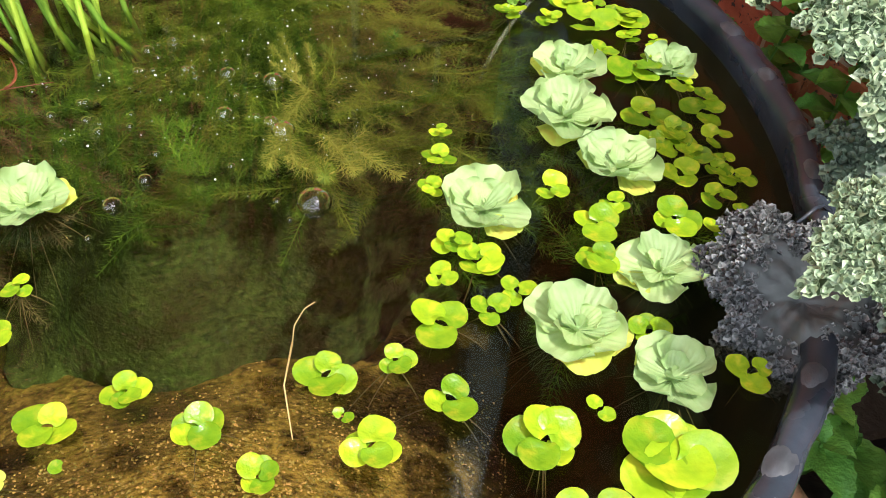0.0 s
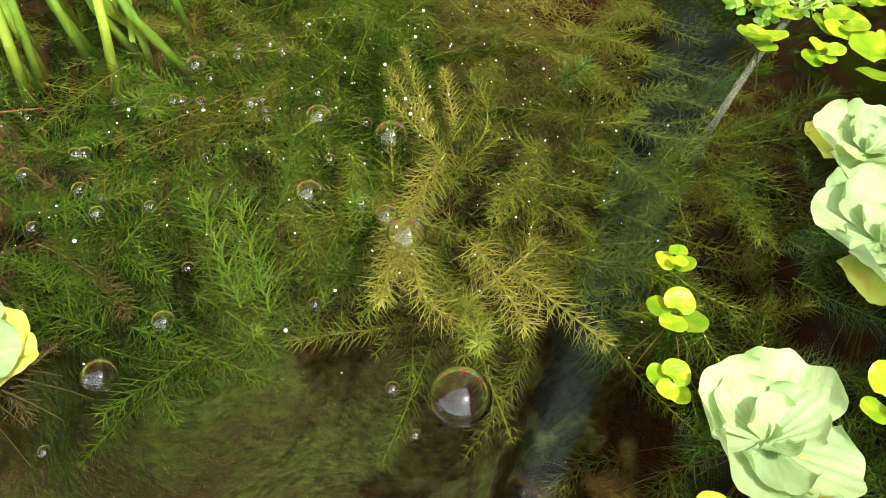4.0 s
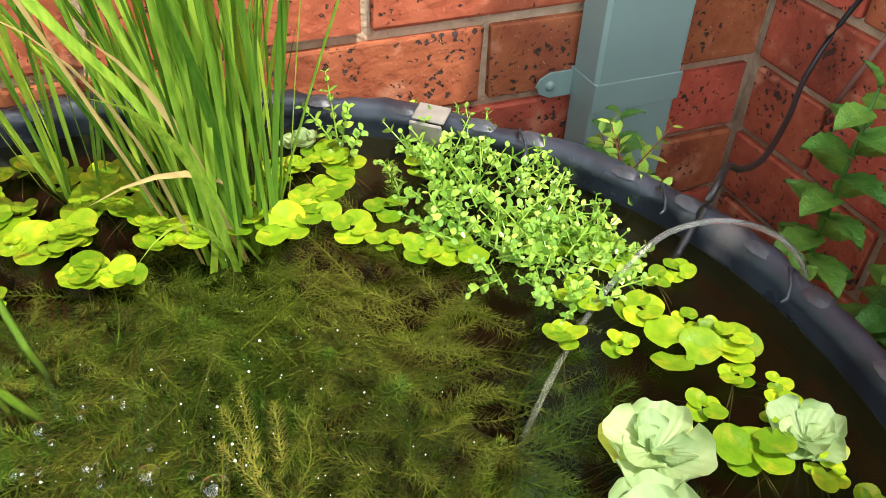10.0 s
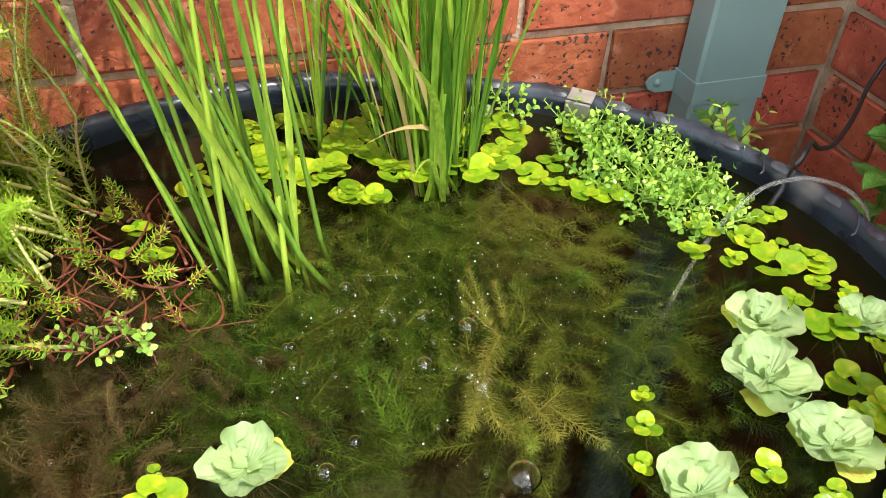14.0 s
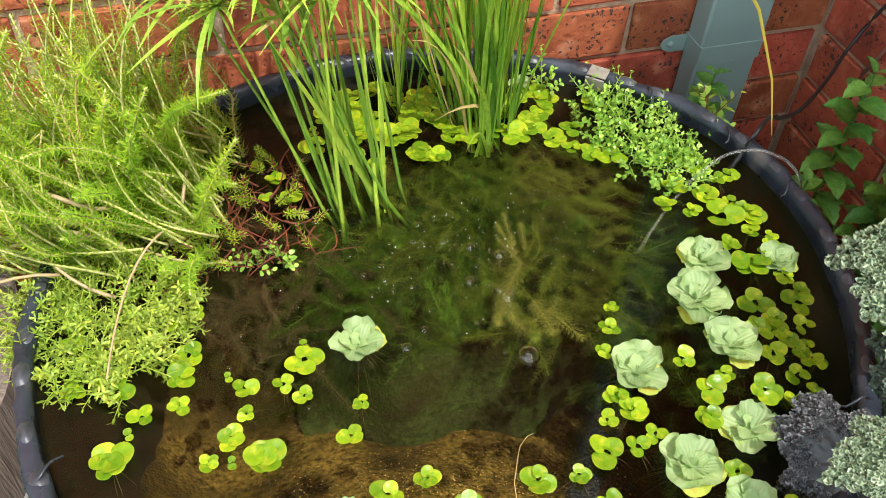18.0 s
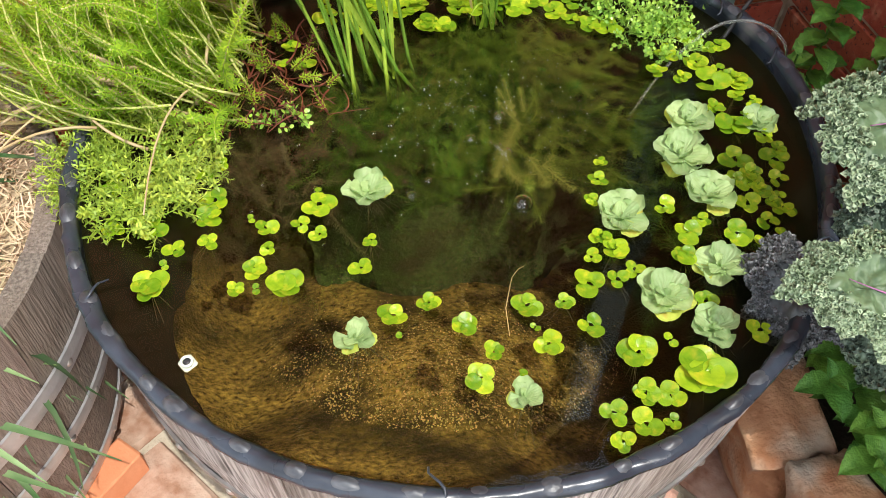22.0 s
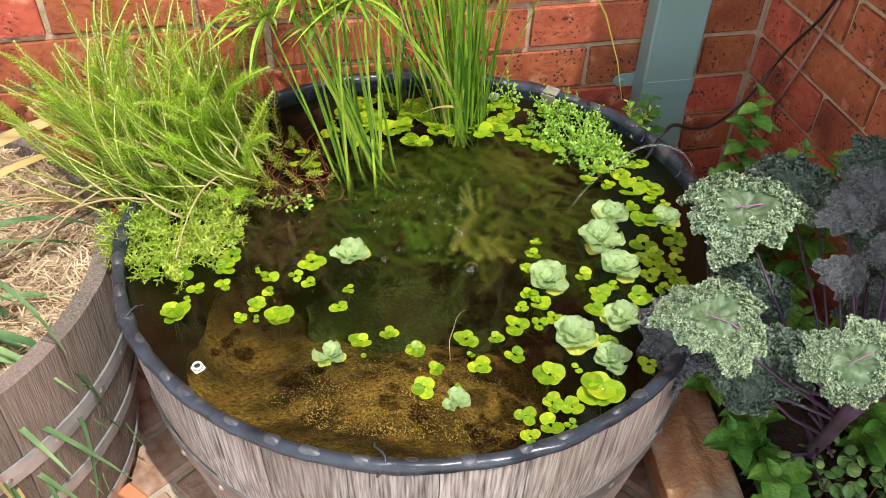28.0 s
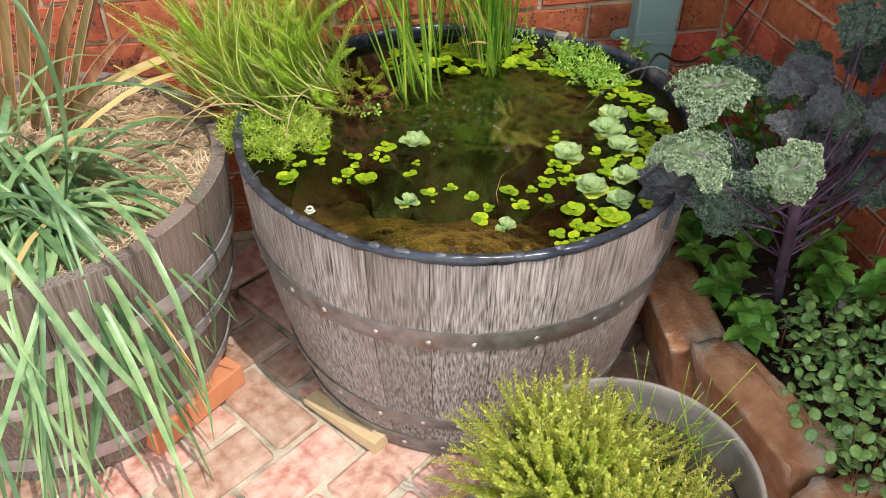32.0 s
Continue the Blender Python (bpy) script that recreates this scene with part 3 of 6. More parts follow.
for i in range(46):
    a = 6.2832 * (i + 0.3) / 46 + rnd(-0.03, 0.03)
    ob = part("liner_bump", nail_me, None, liner)
    ob.matrix_basis = Matrix.Translation(((0.407 + bulge(a)) * math.cos(a), (0.407 + bulge(a)) * math.sin(a), 0.559)) @ Matrix.Rotation(a, 4, "Z") @ Matrix.Diagonal((rnd(0.5, 0.75), rnd(0.8, 1.2), rnd(0.55, 0.9), 1))
for a in (-1.85, 3.45, 0.1, 0.35, -0.62, 0.62):
    m = Mesh()
    tube(m, [((PR1 + bulge(a) + 0.006 - 0.036 * u) * math.cos(a + 0.02 * math.sin(u * 5)), (PR1 + bulge(a) + 0.006 - 0.036 * u) * math.sin(a + 0.02 * math.sin(u * 5)), 0.548 + 0.017 * math.sin(min(1, u * 1.15) * 2.6)) for u in np.linspace(0, 1, 8)], 0.0018, 0.001, 6)
    part("liner_fold", m, M_LINER, liner)

# water: one flat sheet that reaches the liner
wm = Mesh()
rings, seg = 14, 72
vs = [(PC.x, PC.y, WATER)]
for i in range(1, rings + 1):
    for j in range(seg):
        a = 6.283185 * j / seg
        reach = (0.4004 + bulge(a)) * i / rings
        vs.append((PC.x + reach * math.cos(a), PC.y + reach * math.sin(a), WATER))
fs = [(0, 1 + j, 1 + (j + 1) % seg) for j in range(seg)]
for i in range(rings - 1):
    b = 1 + i * seg
    fs += [(b + j, b + seg + j, b + seg + (j + 1) % seg, b + (j + 1) % seg) for j in range(seg)]
water = solo("water", wm.add(vs, fs), M_WATER, "still greenish brown pond water", "water", kind="structure")
water.visible_shadow = False

# gravel shelf towards the front, deep behind


def bed_height(x, y):
    hump = math.exp(-(((x + 0.12) / 0.34) ** 2 + ((y + 0.36) / 0.34) ** 2))
    z = 0.065 + 0.37 * hump * (1 - 0.12 * min(1, math.hypot(x, y) / 0.39) ** 6)
    return z + 0.014 * noise.noise(Vector((x * 9, y * 9, 0))) + 0.004 * noise.noise(Vector((x * 45, y * 45, 3)))


def wall_reach(z):
    return float(np.interp(z, (0.045, 0.1, 0.25, 0.42, 0.532), (0.294, 0.314, 0.35, 0.379, 0.391)))


gm, vs, fs = Mesh(), [(0, 0, bed_height(0, 0))], []
RINGS, SPOKES = 46, 128
for i in range(1, RINGS + 1):
    for j in range(SPOKES):
        a = 6.283185 * j / SPOKES
        climb = (0.1 + 0.06 * noise.noise(Vector((math.cos(a) * 3, math.sin(a) * 3, 8))) + 0.02 * noise.noise(Vector((math.cos(a) * 14, math.sin(a) * 14, 5)))) * max(0.0, (i / RINGS - 0.72) / 0.28) ** 2
        out = wall_reach(bed_height(0.34 * math.cos(a), 0.34 * math.sin(a)) + climb) * (i / RINGS) ** 0.8
        x, y = out * math.cos(a), out * math.sin(a)
        vs.append((x, y, bed_height(x, y) + climb))
fs = [(0, 1 + j, 1 + (j + 1) % SPOKES) for j in range(SPOKES)]
for i in range(RINGS - 1):
    b = 1 + i * SPOKES
    fs += [(b + j, b + SPOKES + j, b + SPOKES + (j + 1) % SPOKES, b + (j + 1) % SPOKES) for j in range(SPOKES)]
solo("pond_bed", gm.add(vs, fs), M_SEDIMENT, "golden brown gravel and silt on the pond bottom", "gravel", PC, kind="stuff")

grains = Mesh()
for i in range(11000):
    x, y = random.gauss(-0.1, 0.16), random.gauss(-0.24, 0.09)
    if math.hypot(x, y) > 0.35:
        continue
    z = bed_height(x, y) + 0.0003
    a, b, c = rnd(0.0006, 0.0016), rnd(0.0006, 0.0015), rnd(0.0005, 0.0012)
    t = rnd(0, 3.14)
    u, v, w = Vector((math.cos(t) * a, math.sin(t) * a, rnd(-0.001, 0.001))), Vector((-math.sin(t) * b, math.cos(t) * b, rnd(-0.001, 0.001))), Vector((0, 0, c))
    p = Vector((x, y, z))
    grains.add([p + u, p + v, p - u, p - v, p + w, p - w], [(0, 1, 4), (1, 2, 4), (2, 3, 4), (3, 0, 4), (1, 0, 5), (2, 1, 5), (3, 2, 5), (0, 3, 5)])
solo("gravel_grains", grains, M_PEBBLE, "small golden and brown gravel grains on the pond bottom", "gravel", PC, kind="stuff", smooth=False)

# left planter barrel
LC = Vector((-1.578, -0.375, 0.0))
planter = barrel("planter_barrel", LC, 0.5, 0.30, 0.378, 24, [(0.36, 0.036, 0.2), (0.24, 0.03, 0.5), (0.07, 0.045, 0.8)],
                 "weathered oak half barrel planter topped with straw mulch", M_HOOP_BRIGHT, 0.026, M_STAVE_DARK)
mm, vs, fs = Mesh(), [], []
N = 40
for i in range(N + 1):
    for j in range(N + 1):
        x, y = -0.36 + 0.72 * i / N, -0.36 + 0.72 * j / N
        r = math.hypot(x, y)
        k = min(1.0, 0.352 / max(r, 1e-6))
        x, y = x * k, y * k
        vs.append((x, y, 0.468 + 0.022 * noise.noise(Vector((x * 6, y * 6, 1))) + 0.01 * noise.noise(Vector((x * 25, y * 25, 4)))))
for i in range(N):
    for j in range(N):
        a = i * (N + 1) + j
        fs.append((a, a + N + 1, a + N + 2, a + 1))
solo("mulch_bed", mm.add(vs, fs), M_MULCH_BED, "bed of pale straw mulch in the planter barrel", "mulch", LC, kind="stuff")
sm = Mesh()
for i in range(9500):
    r, a = 0.345 * math.sqrt(random.random()), rnd(0, 6.283)
    x, y = r * math.cos(a), r * math.sin(a)
    z = 0.473 + 0.022 * noise.noise(Vector((x * 6, y * 6, 1))) + 0.01 * noise.noise(Vector((x * 25, y * 25, 4))) + rnd(0, 0.012)
    l, b, t = rnd(0.003, 0.016), rnd(0, 6.283), rnd(-0.5, 0.5)
    d = Vector((math.cos(b), math.sin(b), t)) * l
    s = Vector((-math.sin(b), math.cos(b), rnd(-0.5, 0.5))) * rnd(0.0004, 0.0011)
    p = Vector((x, y, z))
    sm.add([p - d - s, p + d - s, p + d + s, p - d + s], [(0, 1, 2, 3)])
solo("straw", sm, M_MULCH, "loose dry straw stalks lying on the mulch", "straw", LC, kind="stuff")

# ---------------------------------------------------------------- downpipe
pipe = thing("downpipe", (-0.1975, -0.0265, 0), "grey-green painted rectangular metal downpipe strapped to the wall", "downpipe")
part("pipe_body", block(0.105, 0.047, 2.36, 0.004), M_PIPE, pipe, smooth=False).location = (0, 0, 1.18)
strap = part("strap", block(0.1075, 0.0495, 0.032, 0.0008), M_PIPE, pipe, smooth=False)
strap.location = (0, 0, 0.478)
tab = Mesh()
tab_pts = [(0, 0.014), (-0.026, 0.014), (-0.038, 0.008), (-0.042, 0), (-0.038, -0.008), (-0.026, -0.014), (0, -0.014)]
tab.add([(x, -0.0015, z) for x, z in tab_pts] + [(x, 0.0015, z) for x, z in tab_pts],
        [tuple(range(7)), tuple(range(13, 6, -1))] + [(i, 7 + i, 7 + (i + 1) % 7, (i + 1) % 7) for i in range(7)])
tb = part("strap_tab", tab, M_PIPE, strap, smooth=False)
tb.location = (-0.0545, 0.019, 0)
bolt = part("bolt", lathe([(0.0001, 0.004), (0.004, 0.0036), (0.006, 0.001), (0.006, 0)], 8), M_PIPE, tb)
bolt.matrix_basis = pose(-0.026, -0.0015, 0, 90)

# ---------------------------------------------------------------- window and sill on the right wall
sill = thing("window_sill", (0, 0, 0), "projecting red brick rowlock sill under a dark window", "sill", kind="structure")
sb = block(0.19, 0.076, 0.105, 0.004, 0.001, 7).data("sill_brick", M_BRICK, False)
for i in range(12):
    ob = part("sill_brick", sb, None, sill)
    ob.matrix_basis = pose(0.035, -0.305 - i * 0.0865, 0.872, 0, -12 + rnd(-0.6, 0.6), rnd(-0.5, 0.5))
slab("sill_mortar", (-0.03, -1.33, 0.825), (0.008, -0.27, 0.895), M_MORTAR, "sandy mortar between the sill bricks", sill)
window = thing("window_1", (0, 0, 0), "dark window above the brick sill", "window", kind="structure")
slab("window_pane", (-0.004, -1.3, 1.02), (0.008, -0.36, 1.9), M_GLASS_DARK, "dark reflecting glass pane", window)
for lo, hi in (((-0.02, -1.34, 0.945), (0.008, -0.32, 1.02)), ((-0.02, -0.36, 1.02), (0.008, -0.32, 1.94)), ((-0.02, -1.34, 1.02), (0.008, -1.3, 1.94)), ((-0.02, -1.3, 1.9), (0.008, -0.36, 1.94))):
    slab("window_frame", lo, hi, M_FRAME, "", window)

# ---------------------------------------------------------------- small wedges under the barrels
tile = solo("terracotta_brick", block(0.23, 0.05, 0.055, 0.003, 0.001, 3), M_TERRA, "orange terracotta brick wedged under the planter barrel", "brick", smooth=False)
tile.matrix_basis = pose(-1.335, -0.565, 0.0275, 0, 0, 43)
wd = Mesh()
wd.add([(-0.1, -0.018, 0), (0.1, -0.018, 0), (0.1, 0.018, 0), (-0.1, 0.018, 0), (-0.1, -0.018, 0.012), (0.1, -0.018, 0.03), (0.1, 0.018, 0.03), (-0.1, 0.018, 0.012)],
       [(0, 3, 2, 1), (4, 5, 6, 7), (0, 1, 5, 4), (1, 2, 6, 5), (2, 3, 7, 6), (3, 0, 4, 7)])
wedge = solo("wooden_wedge", wd, M_WEDGE, "pale pine wedge pushed under the pond barrel", "wedge", smooth=False)
wedge.matrix_basis = pose(-1.045, -0.655, 0.001, 0, 0, -52)

# ---------------------------------------------------------------- floating plants
LEFT = [(-1.098, -0.576, 0.025), (-1.071, -0.536, 0.013), (-1.084, -0.551, 0.006), (-1.034, -0.5, 0.017), (-1.038, -0.531, 0.012), (-1.027, -0.476, 0.018), (-1.037, -0.437, 0.013), (-1.017, -0.425, 0.01), (-1.016, -0.596, 0.011), (-0.995, -0.577, 0.014), (-0.981, -0.555, 0.011), (-0.979, -0.527, 0.013), (-0.993, -0.51, 0.005), (-0.968, -0.602, 0.027), (-0.997, -0.601, 0.005), (-0.92, -0.51, 0.019), (-0.943, -0.532, 0.01), (-0.927, -0.55, 0.012), (-0.877, -0.569, 0.01), (-0.892, -0.601, 0.012), (-0.917, -0.49, 0.006), (-1.13, -0.494, 0.011), (-1.092, -0.504, 0.013)]
MIDDLE = [(-0.873, -0.664, 0.016), (-0.869, -0.686, 0.005), (-0.836, -0.659, 0.013), (-0.81, -0.69, 0.016), (-0.744, -0.683, 0.017), (-0.744, -0.707, 0.005), (-0.708, -0.687, 0.011), (-0.692, -0.719, 0.016), (-0.739, -0.731, 0.016), (-0.79, -0.725, 0.012), (-0.81, -0.748, 0.018), (-0.774, -0.752, 0.006), (-0.66, -0.758, 0.021), (-0.704, -0.81, 0.014), (-0.67, -0.799, 0.014), (-0.647, -0.806, 0.016), (-0.679, -0.827, 0.015), (-0.706, -0.837, 0.012), (-0.656, -0.83, 0.009), (-0.676, -0.672, 0.021), (-0.607, -0.789, 0.038)]
RIGHT = [(-0.609, -0.521, 0.009), (-0.62, -0.544, 0.012), (-0.637, -0.571, 0.01), (-0.645, -0.62, 0.012), (-0.636, -0.637, 0.016), (-0.663, -0.642, 0.01), (-0.647, -0.674, 0.011), (-0.626, -0.666, 0.011), (-0.563, -0.597, 0.014), (-0.555, -0.636, 0.017), (-0.57, -0.663, 0.017), (-0.572, -0.718, 0.014), (-0.623, -0.751, 0.007), (-0.504, -0.649, 0.018), (-0.536, -0.762, 0.013), (-0.533, -0.623, 0.012)]
FAR_RIGHT = [(-0.395, -0.436, 0.017), (-0.411, -0.455, 0.012), (-0.393, -0.468, 0.009), (-0.413, -0.488, 0.008), (-0.437, -0.502, 0.021), (-0.41, -0.526, 0.014), (-0.458, -0.55, 0.019), (-0.414, -0.561, 0.018), (-0.404, -0.548, 0.012), (-0.459, -0.588, 0.014), (-0.474, -0.613, 0.015), (-0.448, -0.619, 0.011), (-0.437, -0.633, 0.012), (-0.465, -0.641, 0.013), (-0.426, -0.59, 0.012), (-0.402, -0.48, 0.012), (-0.473, -0.577, 0.012), (-0.438, -0.612, 0.009), (-0.458, -0.662, 0.01), (-0.482, -0.667, 0.011), (-0.4, -0.416, 0.008), (-0.488, -0.395, 0.016), (-0.46, -0.412, 0.012), (-0.43, -0.426, 0.023), (-0.432, -0.391, 0.018), (-0.461, -0.367, 0.017)]
BACK = [(-0.668, -0.218, 0.017), (-0.64, -0.22, 0.015), (-0.615, -0.236, 0.019), (-0.57, -0.251, 0.015), (-0.554, -0.273, 0.012), (-0.535, -0.289, 0.014), (-0.514, -0.302, 0.015), (-0.74, -0.242, 0.02), (-0.719, -0.253, 0.014), (-0.762, -0.203, 0.019), (-0.725, -0.166, 0.019), (-0.71, -0.132, 0.018), (-0.702, -0.183, 0.015), (-0.793, -0.172, 0.019), (-0.763, -0.105, 0.016), (-0.803, -0.115, 0.013), (-0.746, -0.122, 0.013), (-0.553, -0.178, 0.016), (-0.592, -0.217, 0.015), (-0.568, -0.201, 0.016), (-0.56, -0.16, 0.017), (-0.902, -0.282, 0.013), (-0.932, -0.222, 0.008), (-0.914, -0.246, 0.012), (-0.929, -0.276, 0.008), (-0.42, -0.34, 0.015), (-0.44, -0.323, 0.013), (-0.5, -0.2, 0.014), (-0.743, -0.192, 0.014), (-0.809, -0.192, 0.014)]
LETTUCE = [(-0.866, -0.503, 0.027), (-0.912, -0.679, 0.02), (-0.485, -0.482, 0.029), (-0.515, -0.531, 0.036), (-0.51, -0.593, 0.03), (-0.615, -0.599, 0.03), (-0.406, -0.505, 0.022), (-0.608, -0.703, 0.030), (-0.538, -0.683, 0.03), (-0.578, -0.749, 0.026), (-0.775, -0.775, 0.018), (-0.574, -0.135, 0.016)]


def round_leaf(seed):
    """A floating disc leaf of radius 1 about its centre, notched towards its stalk at -x, a little cupped."""
    r, m, vs, fs = random.Random(seed), Mesh(), [(-0.25, 0, -0.03)], []
    n, tilt, sq = 18, r.uniform(-0.05, 0.08), r.uniform(0.9, 1.08)
    for k, rad in enumerate((0.5, 0.86, 1.0)):
        for i in range(n):
            a = math.pi + 6.283185 * (i + 0.5) / n
            q = rad * (1 - (0.4 if rad > 0.9 else 0.24) * math.exp(-((min(i + 0.5, n - i - 0.5)) / 1.0) ** 2)) * (1 + 0.03 * math.sin(3 * a + seed))
            z = 0.17 * rad ** 2 + 0.045 * math.sin(4 * a + seed * 2) * rad ** 3 + tilt * math.cos(a) * rad - (0.05 if rad == 1.0 else 0)
            vs.append((q * math.cos(a), sq * q * math.sin(a), z))
    fs += [(0, 1 + i, 1 + (i + 1) % n) for i in range(n)]
    for k in range(2):
        b = 1 + k * n
        fs += [(b + i, b + n + i, b + n + (i + 1) % n, b + (i + 1) % n) for i in range(n)]
    return m.add(vs, fs)


frogbit_mat = mat("frogbit_pad", (0.15, 0.33, 0.012), (0.33, 0.47, 0.016), rough=0.24, scale=1.6, contrast=0.6, rand="object", amount=0.32, through_light=0.3,
                  bump=0.15, bscale=4, c3=(0.5, 0.48, 0.03), c3scale=0.9, c3at=0.64)
round_leaves = [round_leaf(s).data("leaf", frogbit_mat) for s in range(7)]


def frogbit(x, y, r, group, lift=0.0):
    th = thing("frogbit", (x, y, WATER), "yellow-green frogbit rosette of round leaves floating on the pond", "aquatic plant", group)
    small = r < 0.0075
    count = random.choice((1, 2, 2)) if small else random.choice((3, 3, 4, 4, 5)) if r < 0.024 else 6
    base = rnd(0, 6.283)
    for i in range(count + (3 if r >= 0.024 else 0)):
        a = base + 6.283 * i / count + rnd(-0.25, 0.25)
        lr = r * (0.7 if small else 0.39 if r >= 0.024 else 0.49 if count > 3 else 0.55) * rnd(0.8, 1.14)
        d = lr * rnd(0.84, 0.98)
        if i >= count:
            d, a = d * 0.35, base + 2.1 * i
        ob = part("leaf", random.choice(round_leaves), None, th)
        ob.matrix_basis = Matrix.Translation((d * math.cos(a), d * math.sin(a), 0.0012 + lift + 0.0014 * ((i * 2) % count) + rnd(0, 0.001))) @ pose(0, 0, 0, rnd(-13, 13), rnd(-16, 4), math.degrees(a) + rnd(-14, 14)) @ Matrix.Diagonal((lr, lr, lr, 1))
    if not small and random.random() < 0.5:
        m = Mesh()
        for k in range(5):
            a = rnd(0, 6.283)
            tube(m, arc((0, 0, 0), (math.cos(a), math.sin(a), -0.6), rnd(0.02, 0.05), 0.9, 4), 0.0005, 0.0002, 3, cap=False)
        part("root", m, M_ROOT, th)
    return th


for spots, group in ((LEFT, "frogbit by the planter side"), (MIDDLE, "frogbit over the gravel"), (RIGHT, "frogbit among the water lettuce"), (FAR_RIGHT, "frogbit along the liner"), (BACK, "frogbit round the reeds")):
    for x, y, r in spots:
        r *= 1.22 if spots is BACK else 1.0
        frogbit(x, y, r, group, rnd(0, 0.0015))


def lettuce_leaf(seed, old=False):
    """A fan-shaped leaf of length 1 along +x: narrow base, blunt wavy tip, ribs that spread from the base."""
    r, m, vs, fs = random.Random(seed), Mesh(), [], []
    nu, nv = 15, 37
    curl, wide, lop, dent = r.uniform(0.06, 0.22), r.uniform(0.46, 0.6), r.uniform(-0.06, 0.06), r.uniform(0.0, 0.05)
    for i in range(nu):
        u = i / (nu - 1)
        w = 0.1 + (wide - 0.1) * math.sin(min(1, u / 0.82) * 1.5708) ** 1.35
        for j in range(nv):
            v = 2 * j / (nv - 1) - 1
            tip = 1 - 0.42 * abs(v) ** 2.3 - dent * math.exp(-(v / 0.16) ** 2) + 0.018 * math.sin(9 * v + seed)
            x = u * (1 + (tip - 1) * u ** 1.5) + lop * v * u
            y = w * v * (1 - 0.1 * u ** 8 * abs(v))
            fade = min(1, u * 3) * (1 - 0.62 * u)
            rib = 0.034 * (abs(math.sin(v * 3.14159 * 3.5)) - 0.6) * fade
            z = (0.04 * u if old else 0.16 * u + curl * u * u) - rib + (0.03 if old else 0.16) * v * v * u
            z += 0.03 * math.sin(4.5 * v + 5 * u + seed * 3) * u + 0.03 * math.sin(8 * v + seed) * u ** 4
            vs.append((x, y, z))
    for i in range(nu - 1):
        for j in range(nv - 1):
            a = i * nv + j
            fs.append((a, a + nv, a + nv + 1, a + 1))
    return m.add(vs, fs)


FILL = ((-0.76, -0.19, 0.085, 0.07, 30, "frogbit round the reeds"), (-0.74, -0.1, 0.08, 0.03, 12, "frogbit round the reeds"), (-0.83, -0.16, 0.05, 0.06, 10, "frogbit round the reeds"), (-0.59, -0.19, 0.06, 0.05, 9, "frogbit round the reeds"), (-0.56, -0.2, 0.07, 0.05, 8, "frogbit round the reeds"), (-0.43, -0.5, 0.045, 0.12, 8, "frogbit along the liner"), (-0.405, -0.38, 0.025, 0.11, 6, "frogbit along the liner"),
        (-0.44, -0.58, 0.03, 0.06, 3, "frogbit along the liner"), (-0.6, -0.66, 0.05, 0.06, 3, "frogbit among the water lettuce"), (-1.12, -0.43, 0.05, 0.07, 9, "frogbit by the planter side"))
for cx, cy, rx, ry, count, group in FILL:
    for i in range(count):
        a, q = rnd(0, 6.283), math.sqrt(random.random())
        x, y = cx + rx * q * math.cos(a), cy + ry * q * math.sin(a)
        if any(math.hypot(x - u, y - v) < w + 0.008 for u, v, w in LETTUCE):
            continue
        if math.hypot(x - PC.x, y - PC.y) < 0.37 + 0.02 * (x > -0.5):
            frogbit(x, y, rnd(0.009, 0.017), group, rnd(0, 0.002))

lettuce_mat = mat("lettuce_leaf", (0.29, 0.45, 0.15), (0.47, 0.61, 0.28), rough=0.5, scale=2.2, contrast=0.5, rand="object", amount=0.17, through_light=0.4, bump=0.2, bscale=26)
old_mat = mat("lettuce_outer_leaf", (0.46, 0.56, 0.07), (0.6, 0.62, 0.12), rough=0.5, scale=2, rand="object", amount=0.22, through_light=0.3, c3=(0.6, 0.44, 0.07), c3scale=2.0, c3at=0.68)
lettuce_leaves = [lettuce_leaf(s).data("leaf", lettuce_mat) for s in range(5)]
old_leaves = [lettuce_leaf(40 + s, True).data("old_leaf", old_mat) for s in range(3)]
for x, y, r in LETTUCE:
    th = thing("water_lettuce", (x, y, WATER), "pale blue-green water lettuce rosette with velvety ribbed leaves", "aquatic plant", "water lettuces")
    base = rnd(0, 6.283)
    n_out = 4 if r > 0.02 else 3
    for i in range(random.choice((1, 2, 2))):
        a = base + rnd(0, 6.283)
        ob = part("old_leaf", random.choice(old_leaves), None, th, "yellowing outer leaf")
        ob.matrix_basis = pose(0, 0, 0.001, 0, -2, math.degrees(a)) @ Matrix.Diagonal((r * 1.02,) * 3 + (1,))
    for ring, (num, size, lean, up) in enumerate(((n_out, 1.08, 2, 0.002), (3, 0.86, -9, 0.003), (2, 0.55, -27, 0.003), (1, 0.3, -52, 0.003))):
        for i in range(num):
            a = base + ring * 0.5 + 6.283 * i / num + rnd(-0.2, 0.2)
            s = r * size * rnd(0.84, 1.02)
            ob = part("leaf", random.choice(lettuce_leaves), None, th)
            ob.matrix_basis = pose(0, 0, up, rnd(-8, 8), lean + rnd(-6, 6), math.degrees(a)) @ Matrix.Diagonal((s, s, s, 1))
    m = Mesh()
    for k in range(22):
        a = rnd(0, 6.283)
        tube(m, arc((0, 0, -0.001), (math.cos(a), math.sin(a), -1.2), rnd(0.03, 0.08), 0.6, 4), 0.0005, 0.0002, 3, cap=False)
    part("roots", m, M_ROOT, th)

# ---------------------------------------------------------------- submerged weed


